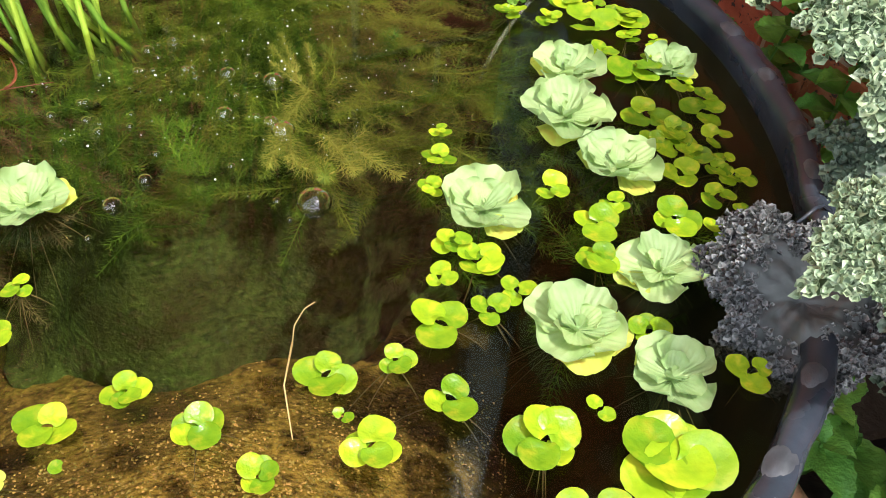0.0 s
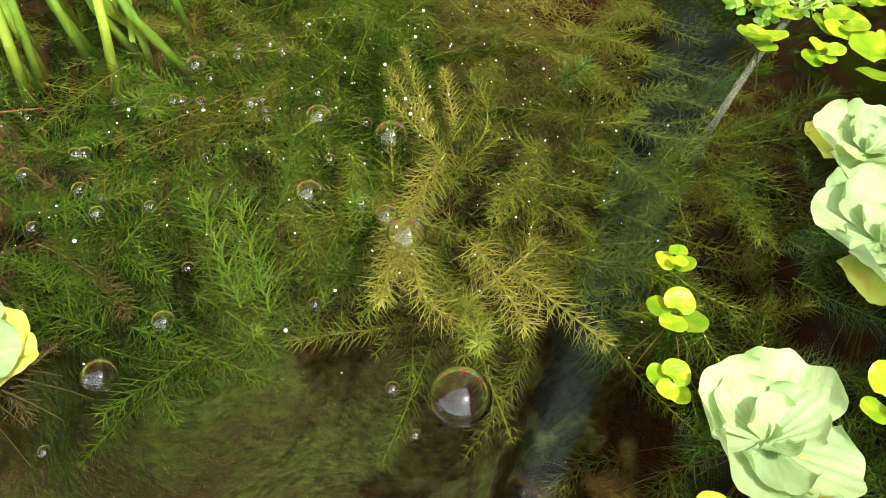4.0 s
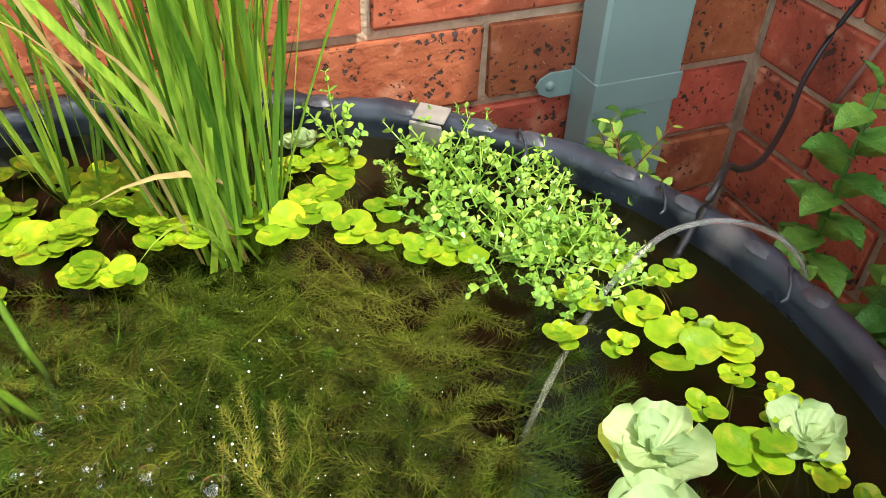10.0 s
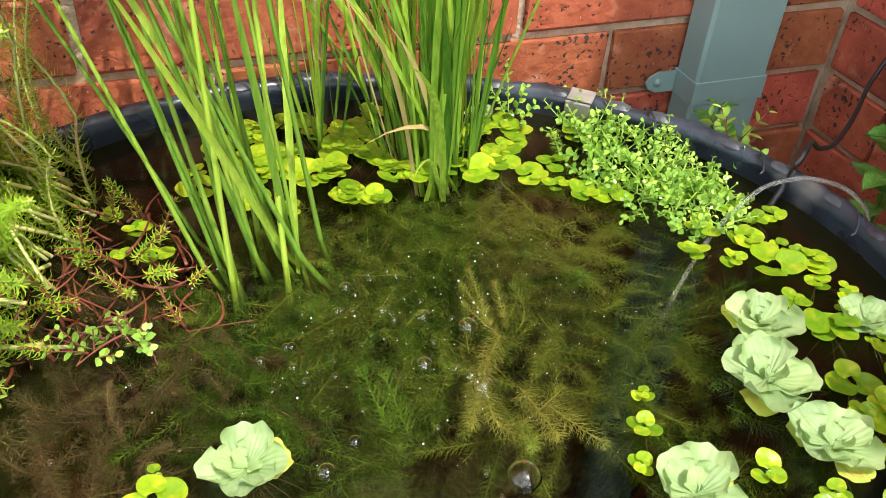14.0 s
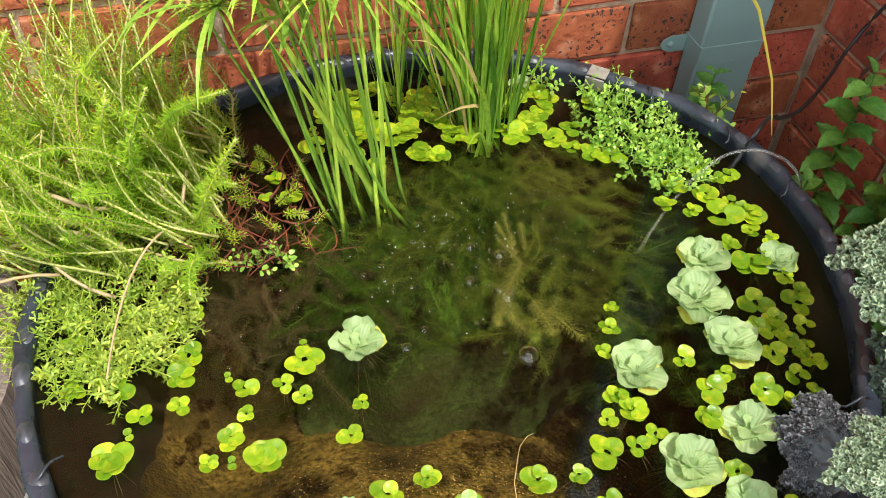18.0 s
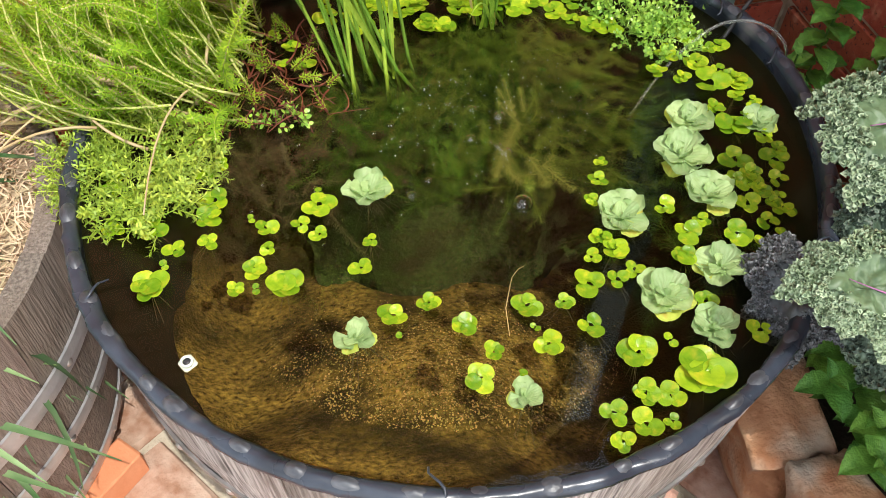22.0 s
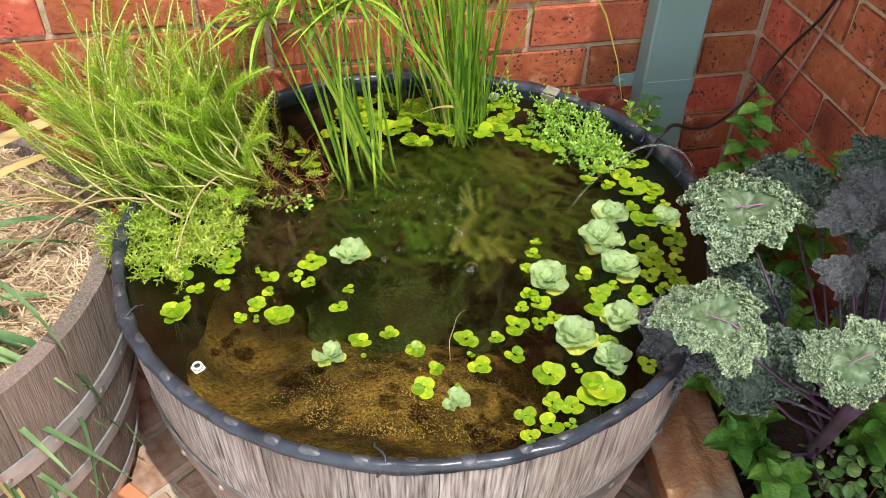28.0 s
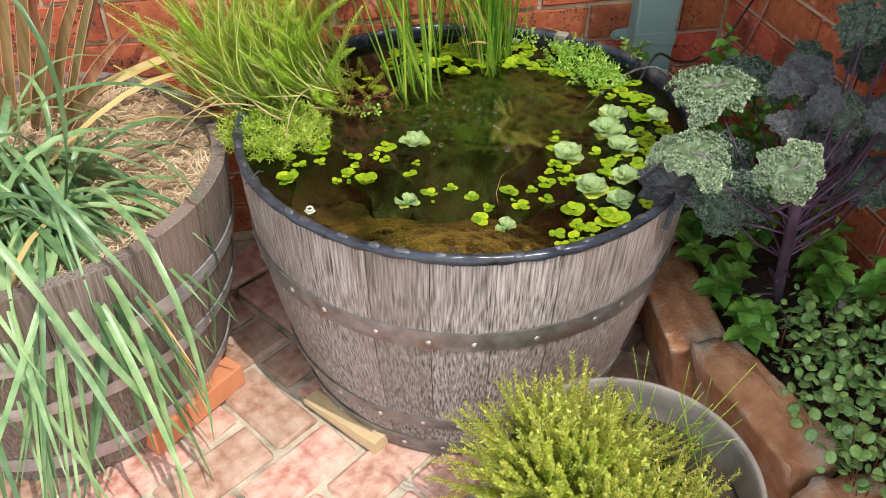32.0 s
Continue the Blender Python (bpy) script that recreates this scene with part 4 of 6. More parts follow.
def weed_stem(mesh, p, d, length, size, droop, whorl_gap=0.0042, n=8):
    pts = p if isinstance(p, list) else arc(p, d, length, droop, 9, (rnd(-1.3, 1.3), rnd(-1.3, 1.3), rnd(-0.3, 0.8)))
    tube(mesh, pts, 0.0006, 0.0004, 3, cap=False)
    steps = int(length / whorl_gap)
    for k in range(steps):
        u = (k + 0.5) / steps * (len(pts) - 1)
        i = min(int(u), len(pts) - 2)
        c = pts[i].lerp(pts[i + 1], u - i)
        x, y, ax = frame_of(pts[i + 1] - pts[i])
        s = size * (1 if k < steps * 0.7 else 0.45 + 0.55 * (steps - k) / (steps * 0.3)) * rnd(0.75, 1.25)
        ph = rnd(0, 6.28)
        for q in range(n):
            a = ph + 6.2832 * q / n + rnd(-0.2, 0.2)
            o = x * math.cos(a) + y * math.sin(a)
            side = x * -math.sin(a) + y * math.cos(a)
            w = side * 0.00036
            fork = c + (o * 0.85 + ax * 0.25) * s * 0.5
            b = s * rnd(0.15, 0.3)
            t1, t2 = fork + (o * 0.4 + ax * 0.45) * s + side * b, fork + (o * 0.5 + ax * 0.25) * s - side * b
            mesh.add([c - w, c + w, fork + w, fork - w, t1, t2], [(0, 1, 2, 3), (3, 2, 4), (3, 2, 5)])


def weed_bunch(name, label, material, count, cx, cy, rx, ry, z, size, way, spread=1.4, deep=0.07):
    m = Mesh()
    for i in range(count):
        a, q = rnd(0, 6.283), math.sqrt(random.random())
        p = (cx + rx * q * math.cos(a), cy + ry * q * math.sin(a), z - rnd(0, deep))
        d = (way[0] + rnd(-spread, spread), way[1] + rnd(-spread, spread), rnd(-0.2, 0.6))
        weed_stem(m, p, d, rnd(0.03, 0.085), size * rnd(0.7, 1.25), 0.5)
    solo(name, m, material, label, "water weed", kind="stuff")


weed_bunch("olive_hornwort", "olive-brown hornwort just under the water surface", M_WEED, 210, -0.635, -0.37, 0.125, 0.14, 0.512, 0.0105, (0.1, -0.4))
weed_bunch("green_hornwort", "dark green hornwort deeper in the pond", M_WEED_DARK, 320, -0.74, -0.355, 0.17, 0.135, 0.495, 0.0115, (-0.2, -0.3))
weed_bunch("shade_hornwort", "dark hornwort hanging under the water lettuce", M_WEED_DARK, 90, -0.54, -0.5, 0.09, 0.17, 0.485, 0.0135, (0.2, -0.2))
weed_bunch("back_hornwort", "hornwort under the floating leaves by the rim", M_WEED, 170, -0.66, -0.27, 0.22, 0.08, 0.508, 0.0105, (0, -0.6))
weed_bunch("brown_hornwort", "brown decaying weed near the runner stems", M_ROOT, 90, -0.93, -0.39, 0.1, 0.09, 0.495, 0.01, (0, 0))

# single fronds that reach the surface
FRONDS = [("weed_plume", "pale tan feathery weed tip at the water surface", M_PLUME, 0.0075, 0.0026,
           [[(-0.671, -0.401), (-0.67, -0.355)], [(-0.672, -0.414), (-0.682, -0.369)], [(-0.671, -0.427), (-0.688, -0.392)], [(-0.66, -0.41), (-0.655, -0.375)]]),
          ("weed_plume", "bright olive feathery weed frond near the surface", M_PLUME, 0.0125, 0.004,
           [[(-0.669, -0.425), (-0.693, -0.455), (-0.712, -0.492)], [(-0.701, -0.475), (-0.704, -0.507), (-0.688, -0.528)], [(-0.69, -0.51), (-0.65, -0.492)], [(-0.665, -0.495), (-0.646, -0.545)],
            [(-0.675, -0.48), (-0.672, -0.53)], [(-0.7, -0.46), (-0.722, -0.505)]]),
          ("weed_plume", "fresh green feathery weed frond under water", M_WEED_GREEN, 0.015, 0.0036,
           [[(-0.772, -0.49), (-0.78, -0.435)], [(-0.762, -0.495), (-0.765, -0.445)]]),
          ("weed_plume", "dark green fan of weed beside the air hose", M_WEED_DARK, 0.02, 0.0045,
           [[(-0.552, -0.465), (-0.544, -0.515)], [(-0.55, -0.462), (-0.52, -0.5)], [(-0.531, -0.444), (-0.464, -0.433)], [(-0.54, -0.45), (-0.485, -0.46)]]),
          ("weed_plume", "long olive weed stem lying along the surface", M_WEED, 0.01, 0.0042,
           [[(-0.719, -0.314), (-0.684, -0.32), (-0.665, -0.352)], [(-0.76, -0.33), (-0.72, -0.35)], [(-0.63, -0.335), (-0.59, -0.37), (-0.575, -0.41)], [(-0.6, -0.43), (-0.585, -0.48)], [(-0.64, -0.45), (-0.61, -0.475)]])]
for name, label, material, size, gap, ways in FRONDS:
    for k, way in enumerate(ways):
        m = Mesh()
        pts = smooth_path([(x, y, WATER - 0.02 + 0.012 * i / (len(way) - 1)) for i, (x, y) in enumerate(way)], 5)
        weed_stem(m, pts, None, sum((pts[i + 1] - pts[i]).length for i in range(len(pts) - 1)), size, 0, gap, 9)
        solo(name, m, material, label, "water weed", group="weed fronds")

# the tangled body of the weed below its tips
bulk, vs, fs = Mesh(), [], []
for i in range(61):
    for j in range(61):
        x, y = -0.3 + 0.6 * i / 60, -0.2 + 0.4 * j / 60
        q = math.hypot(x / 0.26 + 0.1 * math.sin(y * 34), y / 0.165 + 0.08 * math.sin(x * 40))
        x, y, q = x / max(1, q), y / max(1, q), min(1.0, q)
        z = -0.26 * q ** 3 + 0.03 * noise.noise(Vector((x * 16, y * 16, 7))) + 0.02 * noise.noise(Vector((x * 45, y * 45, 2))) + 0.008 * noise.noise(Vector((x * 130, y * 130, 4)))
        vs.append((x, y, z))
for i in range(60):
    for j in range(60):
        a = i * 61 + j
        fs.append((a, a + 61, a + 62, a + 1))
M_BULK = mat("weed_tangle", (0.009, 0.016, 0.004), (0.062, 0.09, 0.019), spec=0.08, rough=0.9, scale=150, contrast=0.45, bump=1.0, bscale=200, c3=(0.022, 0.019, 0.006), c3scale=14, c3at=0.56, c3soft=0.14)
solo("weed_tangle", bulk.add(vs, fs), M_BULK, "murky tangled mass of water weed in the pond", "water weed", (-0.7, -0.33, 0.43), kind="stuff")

# ---------------------------------------------------------------- bubbles
dome = lathe([(max(0.0001, math.sin(1.5708 * k / 12)), 0.8 * math.cos(1.5708 * k / 12)) for k in range(13)], 28).data("bubble", M_BUBBLE)
BUBBLES = [(-0.708, -0.555, 11), (-0.705, -0.48, 8), (-0.695, -0.422, 7.5), (-0.737, -0.449, 6), (-0.821, -0.517, 6), (-0.723, -0.403, 6), (-0.77, -0.356, 5), (-0.799, -0.5, 4.5), (-0.71, -0.468, 5)]
for i in range(36):
    BUBBLES.append((rnd(-0.86, -0.7), rnd(-0.46, -0.34), rnd(1.6, 3.6)))
for i in range(16):
    BUBBLES.append((rnd(-1.0, -0.72), rnd(-0.58, -0.4), rnd(1.5, 3)))
for x, y, r in BUBBLES:
    ob = solo("bubble", dome, None, "clear air bubble resting on the pond surface", "bubble", (x, y, WATER + 0.0002), "bubbles")
    ob.scale = (r / 1000,) * 3
    ob.visible_shadow = False

pearl, dots = lathe([(0.0001, 1.0), (0.7, 0.7), (1.0, 0.0), (0.7, -0.7), (0.0001, -1.0)], 6), Mesh()
for i in range(190):
    if i % 3:
        x, y = random.gauss(-0.66, 0.045), random.gauss(-0.4, 0.06)
    else:
        x, y = random.gauss(-0.78, 0.08), random.gauss(-0.41, 0.06)
    r = rnd(0.00018, 0.0005) if i % 7 else rnd(0.0005, 0.0009)
    dots.add([(x + v[0] * r, y + v[1] * r, WATER + 0.0002 + v[2] * r) for v in pearl.v], pearl.f)
solo("tiny_bubbles", dots, M_PEARL, "tiny pearly air bubbles caught on the weed", "bubble", kind="stuff")

# ---------------------------------------------------------------- reeds in the pond


def blade_bunch(name, label, at, count, spread, tall, width, lean, material, dry=0.06, group=""):
    th = thing(name, at, label, "reed", group)
    for i in range(count):
        a = rnd(0, 6.283)
        q = spread * math.sqrt(random.random())
        l = rnd(*tall)
        out = rnd(0.02, lean)
        b = a + rnd(-1.9, 1.9)
        d = (math.cos(b) * out - 0.05 + rnd(-0.06, 0.06), math.sin(b) * out * 0.8, 1)
        pts = arc((q * math.cos(a), q * math.sin(a), -0.04), d, l, rnd(0.0, 0.4) if random.random() < 0.72 else rnd(0.6, 2.2), 9, (rnd(-0.25, 0.25), rnd(-0.25, 0.25), 0))
        w = rnd(*width)
        m = Mesh()
        side = (math.cos(a + 1.57 + rnd(-0.7, 0.7)), math.sin(a + 1.57 + rnd(-0.7, 0.7)), 0.0)
        ribbon(m, pts, [w * min(1.0, 0.75 + 0.5 * k / 9) * (1 if k < 6 else max(0.08, (9.2 - k) / 3.2)) for k in range(10)], Vector(side).cross(Vector((0, 0, 1))), 0.35)
        part("blade", m, M_DRY if random.random() < dry else material, th)
    return th


rush_clump = blade_bunch("rush_clump", "dense clump of upright green rush blades growing from the pond", (-0.645, -0.19, WATER - 0.01), 120, 0.042, (0.16, 0.56), (0.0012, 0.0036), 0.25, M_RUSH, 0.05)
m = Mesh()
tip = [Vector((-0.63, -0.18, 0.55)), Vector((-0.62, -0.2, 0.72)), Vector((-0.61, -0.27, 0.86)), Vector((-0.598, -0.37, 0.935)), Vector((-0.582, -0.46, 0.93)), Vector((-0.564, -0.535, 0.885)), Vector((-0.552, -0.56, 0.84)), Vector((-0.543, -0.572, 0.795))]
ribbon(m, [p - rush_clump.location for p in tip], [0.0022, 0.0024, 0.0024, 0.0022, 0.002, 0.0016, 0.0011, 0.0003], (1, 0.3, 0), 0.3)
part("blade", m, M_YELLOWING, rush_clump, "long yellowing arching blade")
blade_bunch("grass_tuft", "small tuft of thin grass blades by the rim", (-0.735, -0.13, WATER - 0.01), 16, 0.015, (0.16, 0.4), (0.0012, 0.002), 0.35, M_RUSH, 0.1)


def umbrella_sedge(at):
    th = thing("umbrella_sedge", at, "umbrella sedge with leaning green culms and leafy heads", "reed")
    rr = random.Random(8)
    for i in range(20):
        a = rr.uniform(0, 6.283)
        q = 0.042 * math.sqrt(rr.random())
        l = rr.uniform(0.28, 0.52)
        d = (-0.2 + rr.uniform(-0.17, 0.2), 0.1 + rr.uniform(-0.15, 0.16), 1)
        pts = arc((q * math.cos(a) * 1.3, q * math.sin(a), -0.06), d, l, rr.uniform(-0.05, 0.25), 8)
        m = Mesh()
        tube(m, pts, rr.uniform(0.0019, 0.0031), 0.0013, 6)
        culm = part("culm", m, M_SEDGE, th)
        top, ax = pts[-1], (pts[-1] - pts[-2]).normalized()
        x, y, _ = frame_of(ax)
        k = rr.randint(11, 16)
        for j in range(k):
            m = Mesh()
            b = 6.283 * j / k + rr.uniform(-0.25, 0.25)
            o = x * math.cos(b) + y * math.sin(b)
            ln = rr.uniform(0.05, 0.12)
            bl = arc(top, o + ax * rr.uniform(0.1, 0.9), ln, rr.uniform(0.2, 1.2), 6, (rr.uniform(-0.5, 0.5), rr.uniform(-0.5, 0.5), 0))
            w = rr.uniform(0.0018, 0.0034)
            ribbon(m, bl, [w * 0.7, w, w, w * 0.95, w * 0.75, w * 0.45, 0.0002], (0, 0, 1), 0.35)
            part("bract", m, M_DRY if rr.random() < 0.09 else M_SEDGE, culm)
        if rr.random() < 0.6:
            m = Mesh()
            for j in range(64):
                o = Vector((rr.uniform(-1, 1), rr.uniform(-1, 1), rr.uniform(0, 1))).normalized()
                p = top + o * rr.uniform(0.008, 0.034)
                tube(m, [top, p], 0.0004, 0.0004, 3, cap=False)
                tube(m, [p, p + o * 0.006], 0.0014, 0.0004, 4)
            part("flower_head", m, M_PATCH, culm)["kind"] = "stuff"
    # basal leaves
    for i in range(4):
        a = rr.uniform(0, 6.283)
        m = Mesh()
        pts = arc((0.02 * math.cos(a), 0.02 * math.sin(a), -0.03), (-0.16 + rr.uniform(-0.25, 0.25), rr.uniform(-0.2, 0.3), 1), rr.uniform(0.2, 0.42), rr.uniform(0.1, 0.5), 8)
        ribbon(m, pts, [0.0015, 0.002, 0.0026, 0.003, 0.003, 0.0027, 0.0022, 0.0014, 0.0004], (rr.uniform(-0.6, 0.6), -1, 0.4), 0.3)
        part("leaf", m, M_SEDGE, th)
    return th


umbrella_sedge((-0.815, -0.3, WATER))

# ---------------------------------------------------------------- parrot feather


def feather_stem(leaves, stems, pts, leaf, start=0.25, gap=0.0056, n=6):
    tube(stems, pts, 0.0016, 0.0009, 5)
    total = sum((pts[i + 1] - pts[i]).length for i in range(len(pts) - 1))
    steps = int(total / gap)
    for k in range(int(steps * start), steps):
        u = (k + 0.5) / steps * (len(pts) - 1)
        i = min(int(u), len(pts) - 2)
        c = pts[i].lerp(pts[i + 1], u - i)
        x, y, ax = frame_of(pts[i + 1] - pts[i])
        s = leaf * (1.0 if k < steps * 0.85 else max(0.4, (steps - k) / (steps * 0.15))) * rnd(0.8, 1.15)
        ph = rnd(0, 6.28)
        for q in range(n):
            a = ph + 6.2832 * q / n
            o = x * math.cos(a) + y * math.sin(a)
            t = (x * -math.sin(a) + y * math.cos(a))
            w = t * 0.00062
            mid, tip = c + (o * 0.95 + ax * 0.1) * s * 0.55, c + (o * 0.85 + ax * 0.45) * s
            leaves.add([c - w, c + w, mid + w, mid - w, tip], [(0, 1, 2, 3), (3, 2, 4)])


feather = thing("parrot_feather", (-0.98, -0.28, WATER), "large feathery parrot feather plant spilling over the rim", "aquatic plant")
rr = random.Random(31)
for i in range(235):
    leaves, stems = Mesh(), Mesh()
    p = Vector((rr.uniform(-0.2, 0.02), rr.uniform(-0.09, 0.14), rr.uniform(-0.005, 0.05))) if i < 195 else Vector((rr.uniform(-0.07, 0.035), rr.uniform(0.02, 0.17), 0.0))
    d = Vector((-0.9 + rr.uniform(-0.3, 0.7), rr.uniform(-0.5, 0.45), rr.uniform(0.05, 1.0)))
    pts = arc(p, d, rr.uniform(0.1, 0.28), rr.uniform(0.2, 0.9), 12, (rr.uniform(-0.8, 1.6), rr.uniform(-1.8, 1.8), rr.uniform(0.2, 2.0)))
    if max(q.x for q in pts) > 0.04 or min(q.y + 0.5 * q.x for q in pts) < -0.22:
        pts = [p + Vector((-abs(q.x - p.x), abs(q.y - p.y) * 0.5, q.z - p.z)) for q in pts]
    feather_stem(leaves, stems, pts, rr.uniform(0.0085, 0.0135), rr.uniform(0.0, 0.1))
    sp = part("stem", stems, M_FEATHER_GREEN, feather, "pale yellow-green stem")
    part("fronds", leaves, M_FEATHER, sp)["kind"] = "stuff"
for i in range(6):
    stems = Mesh()
    p = Vector((rr.uniform(-0.16, 0.06), rr.uniform(-0.13, 0.02), rr.uniform(0.01, 0.045)))
    pts = arc(p, (-1 + rr.uniform(-0.3, 0.4), rr.uniform(-0.3, 0.4), rr.uniform(0.0, 0.8)), rr.uniform(0.14, 0.36), rr.uniform(0.1, 0.6), 12, (rr.uniform(-0.8, 0.8), rr.uniform(-3.4, 3.2), rr.uniform(-0.3, 1.6)))
    tube(stems, pts, rr.uniform(0.0012, 0.0022), 0.0009, 6)
    part("bare_stem", stems, M_FEATHER_STEM, feather, "bare tan runner stem")
RUNNERS = [[(-1.078, -0.347, 0.572), (-1.126, -0.329, 0.585), (-1.171, -0.323, 0.585), (-1.204, -0.318, 0.575), (-1.25, -0.319, 0.55)],
          [(-1.089, -0.317, 0.575), (-1.118, -0.331, 0.6), (-1.151, -0.322, 0.61), (-1.193, -0.297, 0.61), (-1.234, -0.256, 0.6)],
          [(-1.087, -0.326, 0.57), (-1.118, -0.315, 0.58), (-1.164, -0.314, 0.59), (-1.208, -0.289, 0.585), (-1.276, -0.235, 0.56)],
          [(-1.076, -0.35, 0.568), (-1.109, -0.338, 0.58), (-1.147, -0.333, 0.585), (-1.184, -0.33, 0.58), (-1.234, -0.313, 0.56)],
          [(-1.055, -0.291, 0.58), (-1.092, -0.328, 0.61), (-1.133, -0.319, 0.63), (-1.168, -0.297, 0.63), (-1.201, -0.286, 0.62)],
          [(-1.033, -0.335, 0.55), (-1.029, -0.327, 0.58), (-1.032, -0.301, 0.6), (-1.032, -0.298, 0.62)],
          [(-1.023, -0.333, 0.55), (-1.017, -0.32, 0.58), (-1.004, -0.29, 0.61)]]
for k, way in enumerate(RUNNERS):
    m = Mesh()
    tube(m, [p - feather.location for p in smooth_path(way, 6)], 0.0034 if k < 4 else 0.0026, 0.0018, 8)
    part("bare_stem", m, M_FEATHER_STEM, feather, "thick bare tan runner stem")
for i in range(34):
    leaves, stems = Mesh(), Mesh()
    p = Vector((rr.uniform(-0.08, 0.1), rr.uniform(-0.1, 0.05), 0.0))
    pts = arc(p, (rr.uniform(-0.7, 0.6), rr.uniform(-0.8, 0.3), 0.9), rr.uniform(0.025, 0.065), rr.uniform(0.0, 0.8), 8, (rr.uniform(-1, 1), rr.uniform(-1, 1), 0.4))
    feather_stem(leaves, stems, pts, rr.uniform(0.006, 0.01), 0.2)
    sp = part("stem", stems, M_RUNNER, feather, "reddish upright sprig")
    part("fronds", leaves, M_FEATHER, sp)["kind"] = "stuff"
for i in range(140):
    runners = Mesh()
    p = Vector((rr.uniform(-0.1, 0.11), rr.uniform(-0.09, 0.06), rr.uniform(-0.02, 0.008)))
    a = rr.uniform(0, 6.283)
    pts = arc(p, (math.cos(a), math.sin(a) - 0.3, rr.uniform(-0.1, 0.3)), rr.uniform(0.02, 0.06), rr.uniform(-0.1, 0.4), 9, (rr.uniform(-4, 4), rr.uniform(-4, 4), 0))
    tube(runners, pts, rr.uniform(0.0007, 0.0016), 0.0005, 5)
    part("red_runner", runners, M_RUNNER, feather, "reddish runner at the waterline")

# ---------------------------------------------------------------- creeping patch and bacopa


def oval(mesh, p, d, up, l, w, fold=0.2):
    """A small pointed oval leaf."""
    d = Vector(d).normalized()
    s = d.cross(Vector(up))
    s = s.normalized() if s.length > 1e-4 else frame_of(d)[0]
    n = s.cross(d)
    p = Vector(p)
    mesh.add([p, p + d * l * 0.35 - s * w * 0.85 + n * w * fold, p + d * l * 0.38, p + d * l * 0.35 + s * w * 0.85 + n * w * fold,
              p + d * l * 0.72 - s * w * 0.75 + n * w * fold, p + d * l * 0.75, p + d * l * 0.72 + s * w * 0.75 + n * w * fold, p + d * l],
             [(0, 2, 1), (0, 3, 2), (1, 2, 5, 4), (2, 3, 6, 5), (4, 5, 7), (5, 6, 7)])


def creeper(name, label, at, rx, ry, count, tall, leaf, wide, pair_gap, material, stem_mat, tilt=0.5, mound=0.02, lying=0.5):
    th = thing(name, at, label, "aquatic plant")
    for bunch in range(1):
        leaves, stems = Mesh(), Mesh()
        for i in range(count):
            a, q = rnd(0, 6.283), math.sqrt(random.random())
            p = Vector((rx * q * math.cos(a), ry * q * math.sin(a), mound * (1 - q * q) * rnd(0.2, 1)))
            d = Vector((rnd(-tilt, tilt) + 0.4 * q * math.cos(a), rnd(-tilt, tilt) + 0.4 * q * math.sin(a), rnd(lying, 1)))
            l = rnd(*tall)
            pts = arc(p, d, l, rnd(-0.4, 0.5), 4)
            tube(stems, pts, 0.0008, 0.0005, 4, cap=False)
            steps = max(2, int(l / pair_gap))
            for k in range(steps + 1):
                u = (k + 0.3) / (steps + 0.4) * 4
                j = min(int(u), 3)
                c = pts[j].lerp(pts[j + 1], min(1, u - j))
                x, y, ax = frame_of(pts[j + 1] - pts[j])
                ph = 1.57 * (k % 2) + rnd(-0.3, 0.3)
                s = leaf * rnd(0.75, 1.2) * (0.7 if k == steps else 1)
                for q2 in (0, 3.1416):
                    o = x * math.cos(ph + q2) + y * math.sin(ph + q2)
                    oval(leaves, c, o + ax * rnd(0.3, 0.7), ax, s, s * wide)
        part("stem_tangle", stems, stem_mat, th)["kind"] = "stuff"
        part("foliage", leaves, material, th)["kind"] = "stuff"
    return th


creeper("creeping_mat", "yellow-green mat of fine-leaved creeping plant at the pond edge", (-1.105, -0.405, WATER), 0.088, 0.098, 540, (0.014, 0.038), 0.0085, 0.17, 0.0052, M_PATCH, M_PATCH, 1.0, 0.012, 0.05)
creeper("bacopa", "bright green bacopa with small glossy oval leaves", (-0.468, -0.235, WATER), 0.06, 0.085, 190, (0.01, 0.034), 0.0078, 0.4, 0.0085, M_BACOPA, M_BACOPA, 0.7, 0.01, 0.3)
creeper("bacopa", "bright green bacopa sprigs trailing on the water", (-0.455, -0.33, WATER), 0.05, 0.04, 90, (0.014, 0.03), 0.0068, 0.4, 0.0075, M_BACOPA, M_BACOPA, 0.9, 0.008, 0.2)
creeper("pond_sprig", "small leafy sprig floating near the runners", (-0.935, -0.375, WATER), 0.02, 0.012, 14, (0.015, 0.03), 0.008, 0.42, 0.008, M_BACOPA, M_RUNNER, 0.9, 0.005, 0.2)
creeper("pond_sprig", "leafy sprig with reddish stem by the liner", (-0.37, -0.26, WATER), 0.02, 0.025, 7, (0.03, 0.05), 0.016, 0.3, 0.013, M_BACOPA, M_RUNNER, 0.7, 0.01, 0.4)
creeper("pond_sprig", "leafy sprig standing at the rim by the clip", (-0.545, -0.15, WATER), 0.012, 0.012, 4, (0.04, 0.07), 0.008, 0.36, 0.008, M_BACOPA, M_BACOPA, 0.2, 0.01, 0.9)

